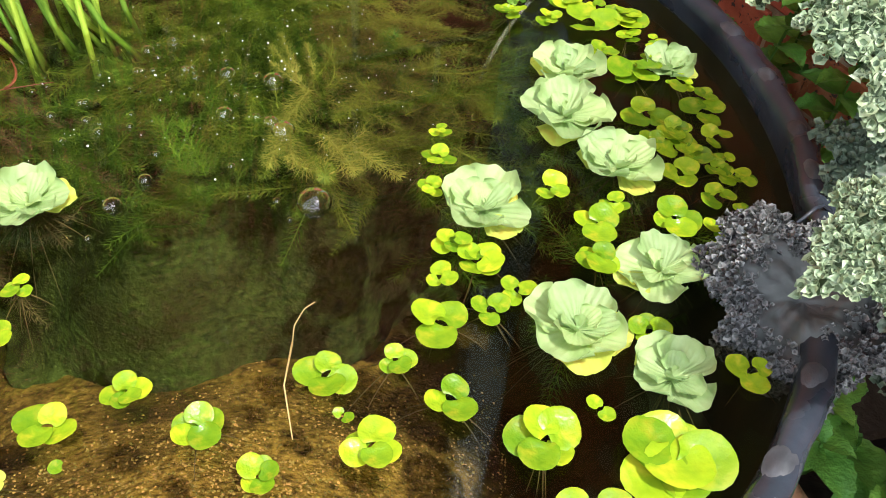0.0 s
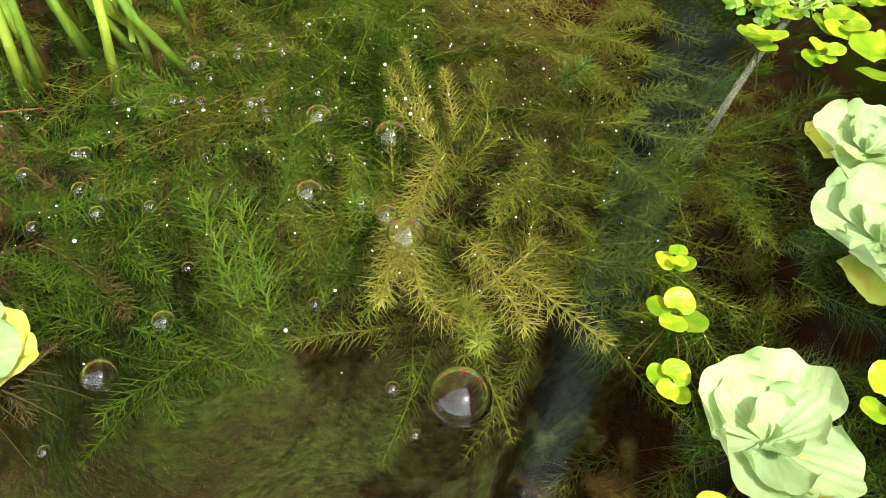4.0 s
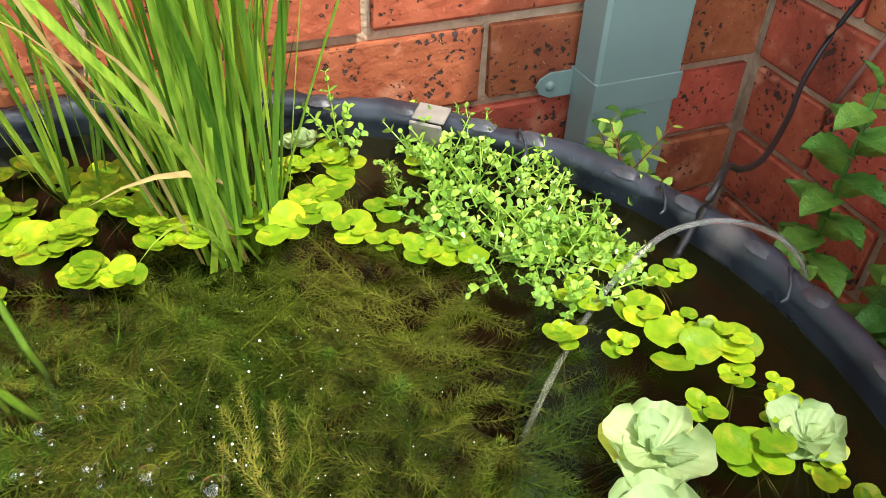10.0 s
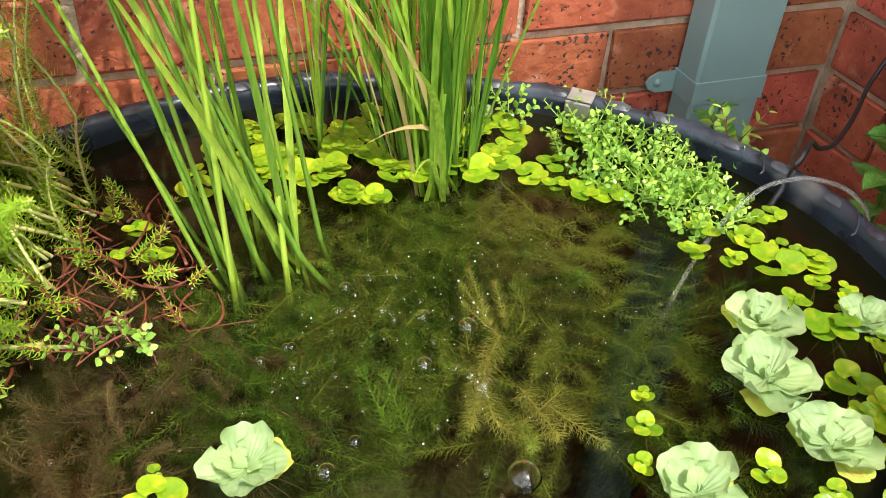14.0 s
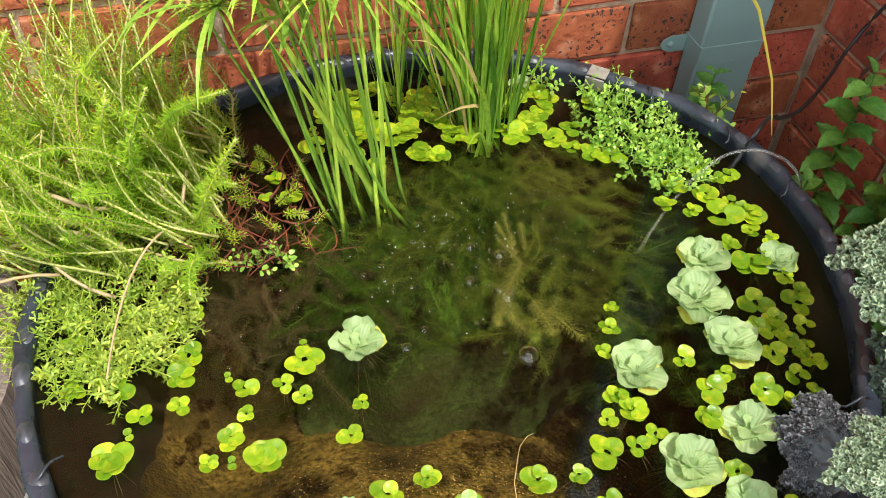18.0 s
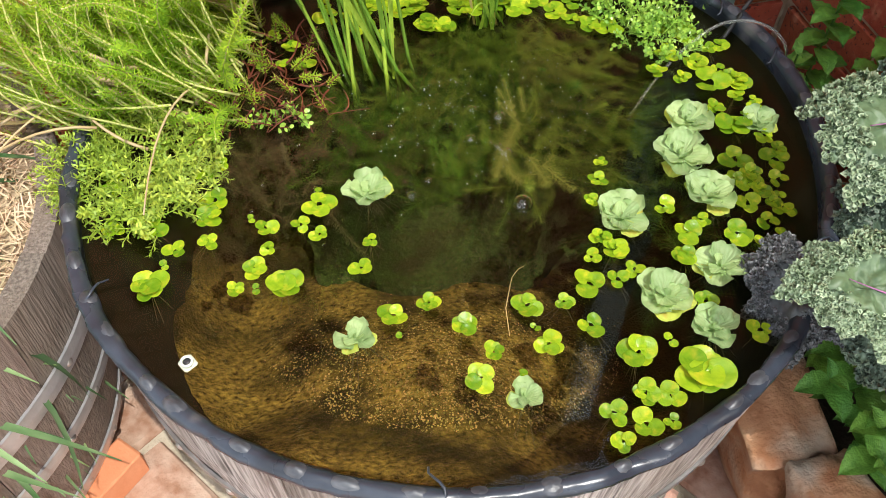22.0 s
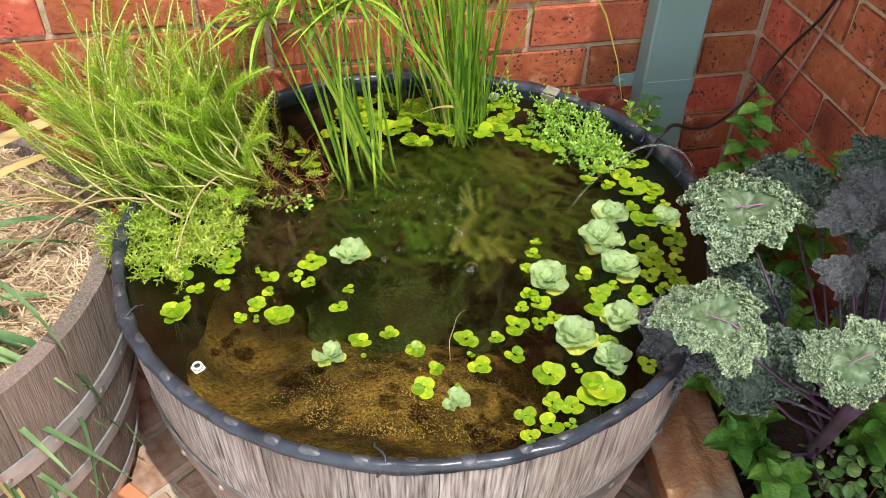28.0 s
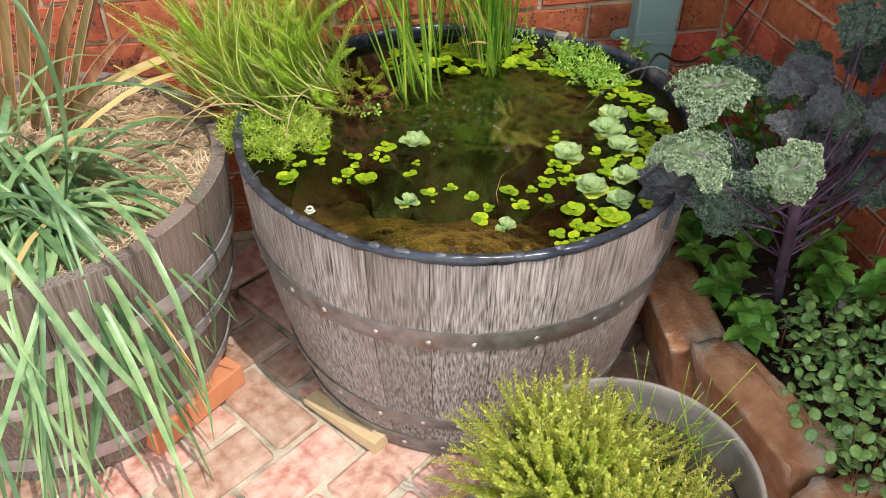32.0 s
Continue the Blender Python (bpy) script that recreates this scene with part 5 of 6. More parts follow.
# ---------------------------------------------------------------- garden bed on the right
bed, vs, fs = Mesh(), [], []
NX, NY = 16, 40
for i in range(NX + 1):
    for j in range(NY + 1):
        x, y = -0.33 + 0.33 * i / NX, -1.5 + 1.49 * j / NY
        drop = 0.0 if y < -0.5 else 0.1 * min(1, (y + 0.5) / 0.2)
        vs.append((x, y, 0.2 - drop + 0.02 * noise.noise(Vector((x * 9, y * 9, 2)))))
for i in range(NX):
    for j in range(NY):
        a = i * (NY + 1) + j
        fs.append((a, a + NY + 1, a + NY + 2, a + 1))
solo("garden_soil", bed.add(vs, fs), M_SOIL, "dark damp soil of the garden bed", "soil", kind="stuff")


def rock(name, at, size, turn, seed, label):
    """A rough split stone."""
    bm = bmesh.new()
    bmesh.ops.create_cube(bm, size=1.0)
    bmesh.ops.subdivide_edges(bm, edges=bm.edges[:], cuts=15, use_grid_fill=True)
    for v in bm.verts:
        c = v.co.copy()
        r = max(abs(c.x), abs(c.y), abs(c.z))
        soft = c.normalized() * 0.62
        c = c.lerp(soft, 0.2)
        k = 0.18 * noise.noise(c * 2.2 + Vector((seed, 0, 0))) + 0.07 * noise.noise(c * 5 + Vector((0, seed, 0))) + 0.025 * noise.noise(c * 19 + Vector((0, 0, seed)))
        c *= 1 + k
        v.co = Vector((c.x * size[0], c.y * size[1], c.z * size[2]))
    m = Mesh()
    bm.verts.index_update()
    m.add([v.co.copy() for v in bm.verts], [tuple(v.index for v in f.verts) for f in bm.faces])
    bm.free()
    ob = solo(name, m, M_SANDSTONE, label, "stone", group="edging stones", smooth=True)
    ob.matrix_basis = pose(*at, *turn)
    return ob


rock("edging_stone", (-0.345, -0.66, 0.115), (0.11, 0.27, 0.25), (4, -14, -8), 1.0, "rough orange-brown sandstone block edging the bed")
rock("edging_stone", (-0.325, -0.95, 0.125), (0.095, 0.29, 0.25), (-3, -16, 8), 4.0, "pale orange sandstone slab edging the bed")
rock("edging_stone", (-0.3, -1.24, 0.11), (0.14, 0.27, 0.24), (2, -10, 3), 7.0, "rough sandstone block edging the bed")
rock("edging_stone", (-0.3, -0.4, 0.08), (0.12, 0.22, 0.17), (2, -6, 12), 9.0, "small sandstone block beside the pond barrel")
chunk = rock("brick_fragment", (-0.055, -0.74, 0.235), (0.06, 0.12, 0.06), (10, 15, 30), 12.0, "broken reddish stone fragment lying on the bed")

# ---------------------------------------------------------------- kale


def kale_leaf(seed, curls, inmost=0.22):
    """A broad domed blade of radius 1 crowded with small tight curls; returns its mesh and the count of blade faces and curl faces."""
    r, m, vs, fs = random.Random(seed), Mesh(), [(0, 0, 0.02)], []
    rings, seg = 14, 56
    off = Vector((r.uniform(0, 50), r.uniform(0, 50), r.uniform(0, 50)))

    def dome(x, y):
        q = math.hypot(x, y)
        t = math.atan2(y, x)
        return 0.17 * math.sin(min(1, q) * 2.2) - 0.3 * q ** 3 + 0.06 * math.sin(2 * t + off.z) * q + 0.14 * noise.noise(Vector((x * 3.6, y * 3.6, 0)) + off) + 0.08 * noise.noise(Vector((x * 8, y * 8, 3)) + off) + 0.05 * noise.noise(Vector((x * 17, y * 17, 6)) + off)

    def edge(t):
        return 1 + 0.13 * math.sin(3 * t + off.x) + 0.09 * math.sin(7 * t + off.y) + 0.05 * math.sin(13 * t + off.z)

    for i in range(1, rings + 1):
        for j in range(seg):
            t = 6.283185 * j / seg
            q = 0.92 * i / rings * edge(t)
            x, y = q * math.cos(t), 0.88 * q * math.sin(t)
            vs.append((x, y, dome(x, y)))
    fs += [(0, 1 + j, 1 + (j + 1) % seg) for j in range(seg)]
    for i in range(rings - 1):
        b = 1 + i * seg
        fs += [(b + j, b + seg + j, b + seg + (j + 1) % seg, b + (j + 1) % seg) for j in range(seg)]
    m.add(vs, fs)
    blade = len(m.f)
    K = 6
    for c in range(curls):
        t = r.uniform(0, 6.283185)
        q = (inmost + (1 - inmost) * r.random() ** 0.5) * edge(t)
        x, y = q * math.cos(t), 0.88 * q * math.sin(t)
        s = r.uniform(0.022, 0.05) * (0.8 if curls > 2200 else 0.95 if curls > 1200 else 1.35) * (0.7 + 0.45 * min(1, q))
        out = Vector((math.cos(t), math.sin(t), 0))
        n = (Vector((0, 0, 1)) + out * (0.9 * q * q) + Vector((r.uniform(-1, 1), r.uniform(-1, 1), r.uniform(-0.5, 0.5))) * 0.75).normalized()
        ax, ay, _ = frame_of(n)
        p = Vector((x, y, dome(x, y) + r.uniform(0.0, 0.1)))
        ph, waves, deep = r.uniform(0, 6.28), r.choice((2, 3, 3)), r.uniform(0.45, 0.85)
        cv = [p - n * s * 0.6]
        for ring in (0.62, 1.0):
            for j in range(K):
                a = 6.283185 * j / K
                h = s * ring * deep * math.sin(waves * a + ph) + s * 0.25 * (1 if ring > 0.9 else 0)
                w = s * ring * (1 + r.uniform(-0.4, 0.35))
                h += s * r.uniform(-0.25, 0.25)
                cv.append(p + (ax * math.cos(a) + ay * math.sin(a)) * w + n * h)
        cf = [(0, 1 + j, 1 + (j + 1) % K) for j in range(K)] + [(1 + j, 1 + K + j, 1 + K + (j + 1) % K, 1 + (j + 1) % K) for j in range(K)]
        m.add(cv, cf)
    return m, blade, K


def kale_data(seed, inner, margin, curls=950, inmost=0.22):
    """Two tones: paler crisp edges, the plant's own, and a deeper blade tone that paints recess shade into every curl.
    """
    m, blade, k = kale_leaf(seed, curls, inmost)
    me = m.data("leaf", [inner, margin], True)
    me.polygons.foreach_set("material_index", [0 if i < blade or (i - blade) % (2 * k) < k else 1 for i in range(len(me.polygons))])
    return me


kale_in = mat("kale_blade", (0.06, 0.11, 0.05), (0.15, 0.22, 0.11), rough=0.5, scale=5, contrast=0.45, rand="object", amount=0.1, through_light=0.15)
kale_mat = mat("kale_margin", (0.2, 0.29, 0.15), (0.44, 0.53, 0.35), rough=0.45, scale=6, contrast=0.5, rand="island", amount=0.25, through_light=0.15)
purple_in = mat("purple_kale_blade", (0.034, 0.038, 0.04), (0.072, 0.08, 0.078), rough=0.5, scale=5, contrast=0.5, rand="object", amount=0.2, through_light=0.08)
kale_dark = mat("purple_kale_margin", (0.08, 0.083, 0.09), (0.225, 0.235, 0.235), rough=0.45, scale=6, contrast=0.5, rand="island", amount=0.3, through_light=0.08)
# deep tone: kale green darkened in colour for leaves that sit in shade
shaded_in = mat("shaded_kale_blade", (0.03, 0.055, 0.035), (0.08, 0.12, 0.08), rough=0.5, scale=5, contrast=0.5, rand="object", amount=0.2, through_light=0.1)
kale_shaded = mat("shaded_kale_margin", (0.055, 0.09, 0.065), (0.16, 0.22, 0.15), rough=0.45, scale=6, contrast=0.5, rand="island", amount=0.3, through_light=0.1)
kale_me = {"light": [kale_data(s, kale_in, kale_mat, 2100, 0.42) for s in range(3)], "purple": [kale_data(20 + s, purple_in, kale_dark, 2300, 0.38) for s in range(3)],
           "deep": [kale_data(30 + s, shaded_in, kale_shaded) for s in range(3)]}
rib_me = Mesh()
tube(rib_me, [(-0.5, 0.02, 0.06), (-0.3, -0.01, 0.11), (0.0, 0, 0.1), (0.3, 0.02, 0.13)], 0.02, 0.006, 6)
rib_me = rib_me.data("rib", M_KALE_PINK)
K0 = Vector((-0.2, -0.72, 0.2))
kale = thing("ornamental_kale", K0, "frilly green ornamental kale with magenta ribs on a purple trunk", "kale")
m = Mesh()
tube(m, [(0, 0, -0.02), (-0.03, -0.04, 0.08), (-0.1, -0.11, 0.22), (-0.16, -0.17, 0.36), (-0.19, -0.2, 0.44)], 0.0115, 0.007, 9)
trunk = part("trunk", m, M_KALE_STEM, kale, "thick purple trunk with leaf scars")
KALE = [(-0.395, -0.655, 0.675, 0.073, "light", (-0.15, -0.1, 1)), (-0.496, -0.8, 0.65, 0.058, "light", (-0.15, -0.25, 0.95)), (-0.4, -0.9, 0.675, 0.048, "light", (-0.3, -0.75, 0.65)),
        (-0.49, -0.742, 0.556, 0.06, "purple", (-0.45, -0.2, 0.85)), (-0.4, -0.8, 0.55, 0.055, "deep", (-0.3, -0.7, 0.5)), (-0.3, -0.6, 0.665, 0.05, "deep", (-0.2, -0.4, 0.9)),
        (-0.305, -0.72, 0.715, 0.034, "purple", (-0.2, -0.6, 0.8)), (-0.335, -0.78, 0.672, 0.028, "purple", (-0.2, -0.7, 0.7)), (-0.16, -0.66, 0.77, 0.042, "deep", (-0.4, -0.7, 0.6)),
        (-0.13, -0.64, 0.83, 0.036, "deep", (-0.3, -0.8, 0.4)), (-0.17, -0.8, 0.68, 0.038, "purple", (-0.3, -0.8, 0.7)), (-0.09, -0.74, 0.72, 0.04, "purple", (-0.4, -0.7, 0.6)),
        (-0.38, -0.7, 0.57, 0.05, "deep", (-0.4, -0.5, 0.6)), (-0.24, -0.68, 0.7, 0.036, "purple", (-0.3, -0.7, 0.7)), (-0.24, -0.78, 0.63, 0.034, "purple", (-0.3, -0.8, 0.6)), (-0.44, -0.82, 0.56, 0.045, "deep", (-0.4, -0.7, 0.4))]
KALE += [(-0.11, -0.69, 0.79, 0.04, "deep", (-0.4, -0.7, 0.5)), (-0.08, -0.66, 0.75, 0.042, "deep", (-0.4, -0.8, 0.3)), (-0.1, -0.78, 0.63, 0.042, "purple", (-0.4, -0.8, 0.5))]
for i in range(26):
    KALE.append((rnd(-0.3, -0.05), rnd(-0.82, -0.58), rnd(0.48, 0.7), rnd(0.028, 0.042), "deep" if i % 3 else "purple", (rnd(-0.7, 0.0), rnd(-0.9, -0.3), rnd(0.3, 0.8))))
for i, (x, y, z, r, tone, face) in enumerate(KALE):
    at = Vector((x, y, z)) - K0
    n = Vector(face).normalized()
    m = Mesh()
    start = Vector((-0.12, -0.13, 0.26)).lerp(Vector((-0.19, -0.2, 0.44)), (i * 7 % 15) / 14)
    tube(m, [start, start.lerp(at, 0.5) + Vector((0.01, 0.0, -0.02)), at - n * 0.01], 0.0024, 0.0016, 6)
    part("stalk", m, M_KALE_STEM, trunk, "purple leaf stalk")
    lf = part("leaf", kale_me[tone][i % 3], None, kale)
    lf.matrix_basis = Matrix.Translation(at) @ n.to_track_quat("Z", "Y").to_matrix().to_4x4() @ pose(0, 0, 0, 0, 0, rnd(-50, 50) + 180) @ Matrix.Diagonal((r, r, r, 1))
    if i < 3:
        part("rib", rib_me, None, lf, "magenta leaf rib")
for i in range(8):
    m, a = Mesh(), rnd(0, 6.283)
    p = Vector((-0.03, -0.04, 0.06)).lerp(Vector((-0.13, -0.14, 0.3)), i / 9)
    tube(m, arc(p, (math.cos(a), math.sin(a), 0.3), rnd(0.02, 0.05), 0.1, 3), 0.0032, 0.0022, 5)
    part("leaf_stub", m, M_KALE_STEM, trunk, "cut purple leaf stub")

# ---------------------------------------------------------------- mint


def leaf_mesh(name, material, w=0.33, toothed=True):
    """A toothed, quilted oval leaf of length 1 along +x."""
    m, vs, fs = Mesh(), [], []
    nu, nv = 11, 7
    for i in range(nu):
        u = i / (nu - 1)
        ww = w * math.sin(math.pi * min(1, 0.06 + 0.94 * u) ** 0.8) ** 0.8 if 0 < u < 1 else 0.012
        ww *= 1 + (0.06 * (-1) ** i if toothed else 0)
        for j in range(nv):
            v = 2 * j / (nv - 1) - 1
            z = 0.08 * abs(v) + 0.1 * math.sin(u * 3.1) - 0.16 * u * u + (0.02 * math.sin(u * 34) * abs(v) if toothed else 0)
            vs.append((u, ww * v, z))
    for i in range(nu - 1):
        for j in range(nv - 1):
            a = i * nv + j
            fs.append((a, a + nv, a + nv + 1, a + 1))
    return m.add(vs, fs).data(name, material)


mint_mat = mat("mint_leaf_green", (0.05, 0.18, 0.02), (0.17, 0.4, 0.06), rough=0.42, scale=4, contrast=0.5, rand="object", amount=0.28, through_light=0.2, bump=0.5, bscale=14)
mint_me = leaf_mesh("leaf", mint_mat)


def mint(at, tall, leaf, lean=(0, 0), group="mint sprigs"):
    th = thing("mint", at, "dark green mint sprig with toothed leaves in the garden bed", "herb", group)
    pts = arc((0, 0, 0), (lean[0], lean[1], 1), tall, 0.1, 6)
    m = Mesh()
    tube(m, pts, 0.0022, 0.0014, 5)
    part("stem", m, M_MINT, th)
    steps = max(3, int(tall / 0.024))
    for k in range(steps + 1):
        u = (0.15 + 0.85 * k / steps) * 5.99
        c = pts[int(u)].lerp(pts[min(6, int(u) + 1)], u - int(u))
        s = leaf * (0.75 + 0.35 * math.sin(3.0 * k / steps)) * (0.6 if k == steps else 1) * rnd(0.85, 1.1)
        for q in (0, 180):
            lf = part("leaf", mint_me, None, th)
            lf.matrix_basis = Matrix.Translation(c) @ pose(0, 0, 0, rnd(-12, 12), rnd(-22, 10) - (25 if k == steps else 0), 90 * (k % 2) + q + rnd(-18, 18)) @ Matrix.Diagonal((s, s, s, 1))
    return th


MINT_CORNER = [((-0.15, -0.28, 0.12), 0.47, 0.052, (0, 0)), ((-0.12, -0.32, 0.12), 0.42, 0.045, (0.05, -0.1)), ((-0.2, -0.3, 0.12), 0.36, 0.042, (-0.1, -0.1)), ((-0.05, -0.3, 0.12), 0.34, 0.045, (0, -0.1)), ((-0.25, -0.09, 0.2), 0.3, 0.045, (-0.05, -0.1)), ((-0.07, -0.42, 0.15), 0.45, 0.05, (-0.1, -0.1)),
           ((-0.3, -0.6, 0.24), 0.1, 0.045, (-0.5, -0.4)), ((-0.27, -0.66, 0.22), 0.12, 0.05, (-0.4, -0.5)), ((-0.3, -0.72, 0.22), 0.14, 0.05, (-0.5, -0.2)), ((-0.26, -0.76, 0.22), 0.12, 0.055, (-0.6, -0.5))]
MINT_BED = [((-0.29, -0.55, 0.22), 0.13, 0.04, (-0.5, 0.1)), ((-0.22, -0.6, 0.2), 0.15, 0.045, (-0.2, -0.3)), ((-0.3, -0.8, 0.23), 0.1, 0.055, (-0.5, -0.6)), ((-0.14, -0.55, 0.2), 0.2, 0.045, (-0.2, -0.2)),
           ((-0.1, -0.66, 0.2), 0.22, 0.045, (-0.1, -0.3)), ((-0.05, -0.55, 0.2), 0.3, 0.05, (-0.1, -0.2)), ((-0.33, -0.47, 0.16), 0.18, 0.04, (-0.3, -0.3)), ((-0.24, -0.45, 0.15), 0.25, 0.045, (-0.2, -0.4)),
           ((-0.15, -0.44, 0.15), 0.22, 0.045, (0, -0.3)),
           ((-0.07, -0.8, 0.2), 0.26, 0.045, (-0.1, -0.2)), ((-0.05, -0.9, 0.2), 0.22, 0.045, (-0.1, -0.2)), ((-0.12, -0.74, 0.2), 0.2, 0.045, (-0.2, -0.3))]
for at, tall, leaf, lean in MINT_CORNER + MINT_BED:
    mint(at, tall, leaf, lean)

# ---------------------------------------------------------------- succulent ground cover
succ_mat = mat("succulent_pad", (0.1, 0.22, 0.05), (0.24, 0.4, 0.12), rough=0.33, scale=2, rand="object", amount=0.3, through_light=0.06)
pad = lathe([(0.0001, 0.16), (0.4, 0.15), (0.75, 0.1), (0.97, 0.02), (1.0, -0.03), (0.9, -0.08), (0.5, -0.1), (0.0001, -0.1)], 14).data("leaf", succ_mat)
for bunch in range(15):
    cx, cy = -0.26 + 0.2 * (bunch % 3) / 2 + rnd(-0.02, 0.02), -0.84 - 0.105 * (bunch // 3) + rnd(-0.02, 0.02)
    th = thing("succulent", (cx, cy, 0.2), "trailing succulent with plump round green leaves", "succulent", "succulent cover")
    for i in range(84):
        a, q = rnd(0, 6.283), 0.08 * math.sqrt(random.random())
        top = Vector((q * math.cos(a), q * math.sin(a), rnd(0.05, 0.12)))
        if i % 6 == 0:
            m = Mesh()
            tube(m, [(top.x * 0.5, top.y * 0.5, -0.01), (top.x * 0.8, top.y * 0.8, top.z * 0.6), top], 0.0016, 0.0012, 4)
            part("stem", m, M_RUNNER, th)
        s = rnd(0.0065, 0.012)
        lf = part("leaf", pad, None, th)
        lf.matrix_basis = Matrix.Translation(top) @ pose(0, 0, 0, rnd(-45, 45), rnd(-45, 45), rnd(0, 360)) @ Matrix.Diagonal((s, s * 0.85, s, 1))
tagm = Mesh()
tagm.add([(-0.03, -0.008, 0), (0.03, -0.008, 0.004), (0.03, 0.008, 0.004), (-0.03, 0.008, 0), (-0.03, -0.008, 0.001), (0.03, -0.008, 0.005), (0.03, 0.008, 0.005), (-0.03, 0.008, 0.001)],
         [(0, 3, 2, 1), (4, 5, 6, 7), (0, 1, 5, 4), (1, 2, 6, 5), (2, 3, 7, 6), (3, 0, 4, 7)])
tg = solo("plant_tag", tagm, M_PLASTIC, "small white plastic plant tag lying in the bed", "label", smooth=False)
tg.matrix_basis = pose(-0.1, -0.775, 0.275, 15, -20, 60)

# ---------------------------------------------------------------- front tub
TC = Vector((-0.66, -1.09, 0))
tub = thing("grey_tub", TC, "round grey tub holding water plants on the paving", "tub")
part("tub_wall", lathe([(0.001, 0.0), (0.15, 0.0), (0.172, 0.15), (0.187, 0.285), (0.192, 0.296), (0.1915, 0.302), (0.187, 0.304), (0.183, 0.3), (0.181, 0.285), (0.155, 0.15), (0.14, 0.02), (0.001, 0.02)], 64), M_TUB, tub)
part("tub_soil", lathe([(0.001, 0.25), (0.08, 0.248), (0.176, 0.24)], 32), M_SOIL, tub)


def thyme(at, r, count):
    th = thing("golden_thyme", at, "bushy golden-green fine-leaved plant spilling out of the tub", "shrub")
    for bunch in range(1):
        leaves, stems = Mesh(), Mesh()
        for i in range(count):
            a = rnd(0, 6.283)
            e = rnd(0.15, 1.5)
            d = Vector((math.cos(a) * math.cos(e), math.sin(a) * math.cos(e), math.sin(e)))
            l = r * rnd(0.55, 1.05)
            pts = arc(Vector((rnd(-0.04, 0.04), rnd(-0.04, 0.04), -0.03)), d, l, rnd(0.0, 0.5), 5, (0, 0, rnd(0, 0.5)))
            tube(stems, pts, 0.0009, 0.0005, 3, cap=False)
            n = int(l / 0.0034)
            for k in range(n // 3, n):
                u = (k + 0.5) / n * 5
                j = min(int(u), 4)
                c = pts[j].lerp(pts[j + 1], u - j)
                x, y, ax = frame_of(pts[j + 1] - pts[j])
                for q in range(4):
                    b = rnd(0, 6.283)
                    o = x * math.cos(b) + y * math.sin(b)
                    s = rnd(0.004, 0.0078)
                    w = (x * -math.sin(b) + y * math.cos(b)) * s * 0.24
                    mid = c + (o + ax * 0.8) * s * 0.45
                    leaves.add([c, mid - w, c + (o + ax * 0.8) * s * 0.9, mid + w], [(0, 1, 2, 3)])
        part("stem_tangle", stems, M_FEATHER_STEM, th)["kind"] = "stuff"
        part("foliage", leaves, M_THYME, th)["kind"] = "stuff"


thyme(TC + Vector((-0.09, 0.03, 0.27)), 0.19, 800)
thyme(TC + Vector((-0.03, -0.1, 0.27)), 0.165, 520)
rush = thing("tub_rush", TC + Vector((0.08, 0.04, 0.26)), "thin upright rush stems growing in the tub", "reed")
for i in range(46):
    m, a = Mesh(), rnd(0, 6.283)
    pts = arc((0.05 * rnd(-1, 1), 0.05 * rnd(-1, 1), 0), (math.cos(a) * 0.45, math.sin(a) * 0.45, 1), rnd(0.06, 0.19), rnd(0, 0.5), 5)
    tube(m, pts, 0.0009, 0.0005, 4)
    part("stem", m, M_SEDGE, rush)

# ---------------------------------------------------------------- planter plants
flax = thing("bronze_flax", (-1.53, -0.2, 0.48), "bronze flax with stiff sword-shaped striped leaves", "flax")
rr = random.Random(5)
SWORDS = [((-1.617, -0.16), (-1.52, -0.18, 0.88), 0.012, 1), ((-1.594, -0.15), (-1.475, -0.17, 1.0), 0.014, 1), ((-1.538, -0.15), (-1.378, -0.17, 0.8), 0.013, 1), ((-1.523, -0.16), (-1.248, -0.17, 0.99), 0.013, 0),
          ((-1.515, -0.16), (-1.305, -0.18, 0.91), 0.009, 1), ((-1.57, -0.2), (-1.46, -0.2, 0.74), 0.014, 0), ((-1.515, -0.21), (-1.34, -0.2, 0.67), 0.013, 0), ((-1.519, -0.23), (-1.4, -0.24, 0.585), 0.018, 0),
          ((-1.54, -0.13), (-1.5, -0.12, 0.9), 0.013, 0), ((-1.63, -0.15), (-1.66, -0.12, 0.95), 0.013, 0), ((-1.64, -0.18), (-1.75, -0.2, 0.8), 0.013, 0), ((-1.6, -0.2), (-1.62, -0.3, 0.82), 0.012, 1)]
for (bx, by), tip, w, olive in SWORDS:
    w *= 0.8
    p, q = Vector((bx + 1.53, by + 0.2, -0.02)), Vector(tip) - Vector((-1.53, -0.2, 0.48))
    sag = Vector((rr.uniform(-0.015, 0.015), rr.uniform(-0.01, 0.01), 0.06 * (q - p).length))
    pts = [p.lerp(q, k / 7) + sag * math.sin(3.14159 * k / 7) for k in range(8)]
    m = Mesh()
    ribbon(m, pts, [w * 0.6, w * 0.9, w, w, w * 0.92, w * 0.75, w * 0.45, 0.0006], (rr.uniform(-0.5, 0.5), -1, 0.2), 0.4)
    lf = part("leaf", m, M_FLAX_GREEN if olive else M_FLAX, flax)
    for side in (0, 2):
        edge = Mesh()
        tube(edge, [Vector(m.v[3 * k + side]) for k in range(8)], 0.0013 if olive else 0.0009, 0.0004, 4)
        part("margin", edge, M_FLAX_EDGE, lf, "pinkish tan leaf margin")
m = Mesh()
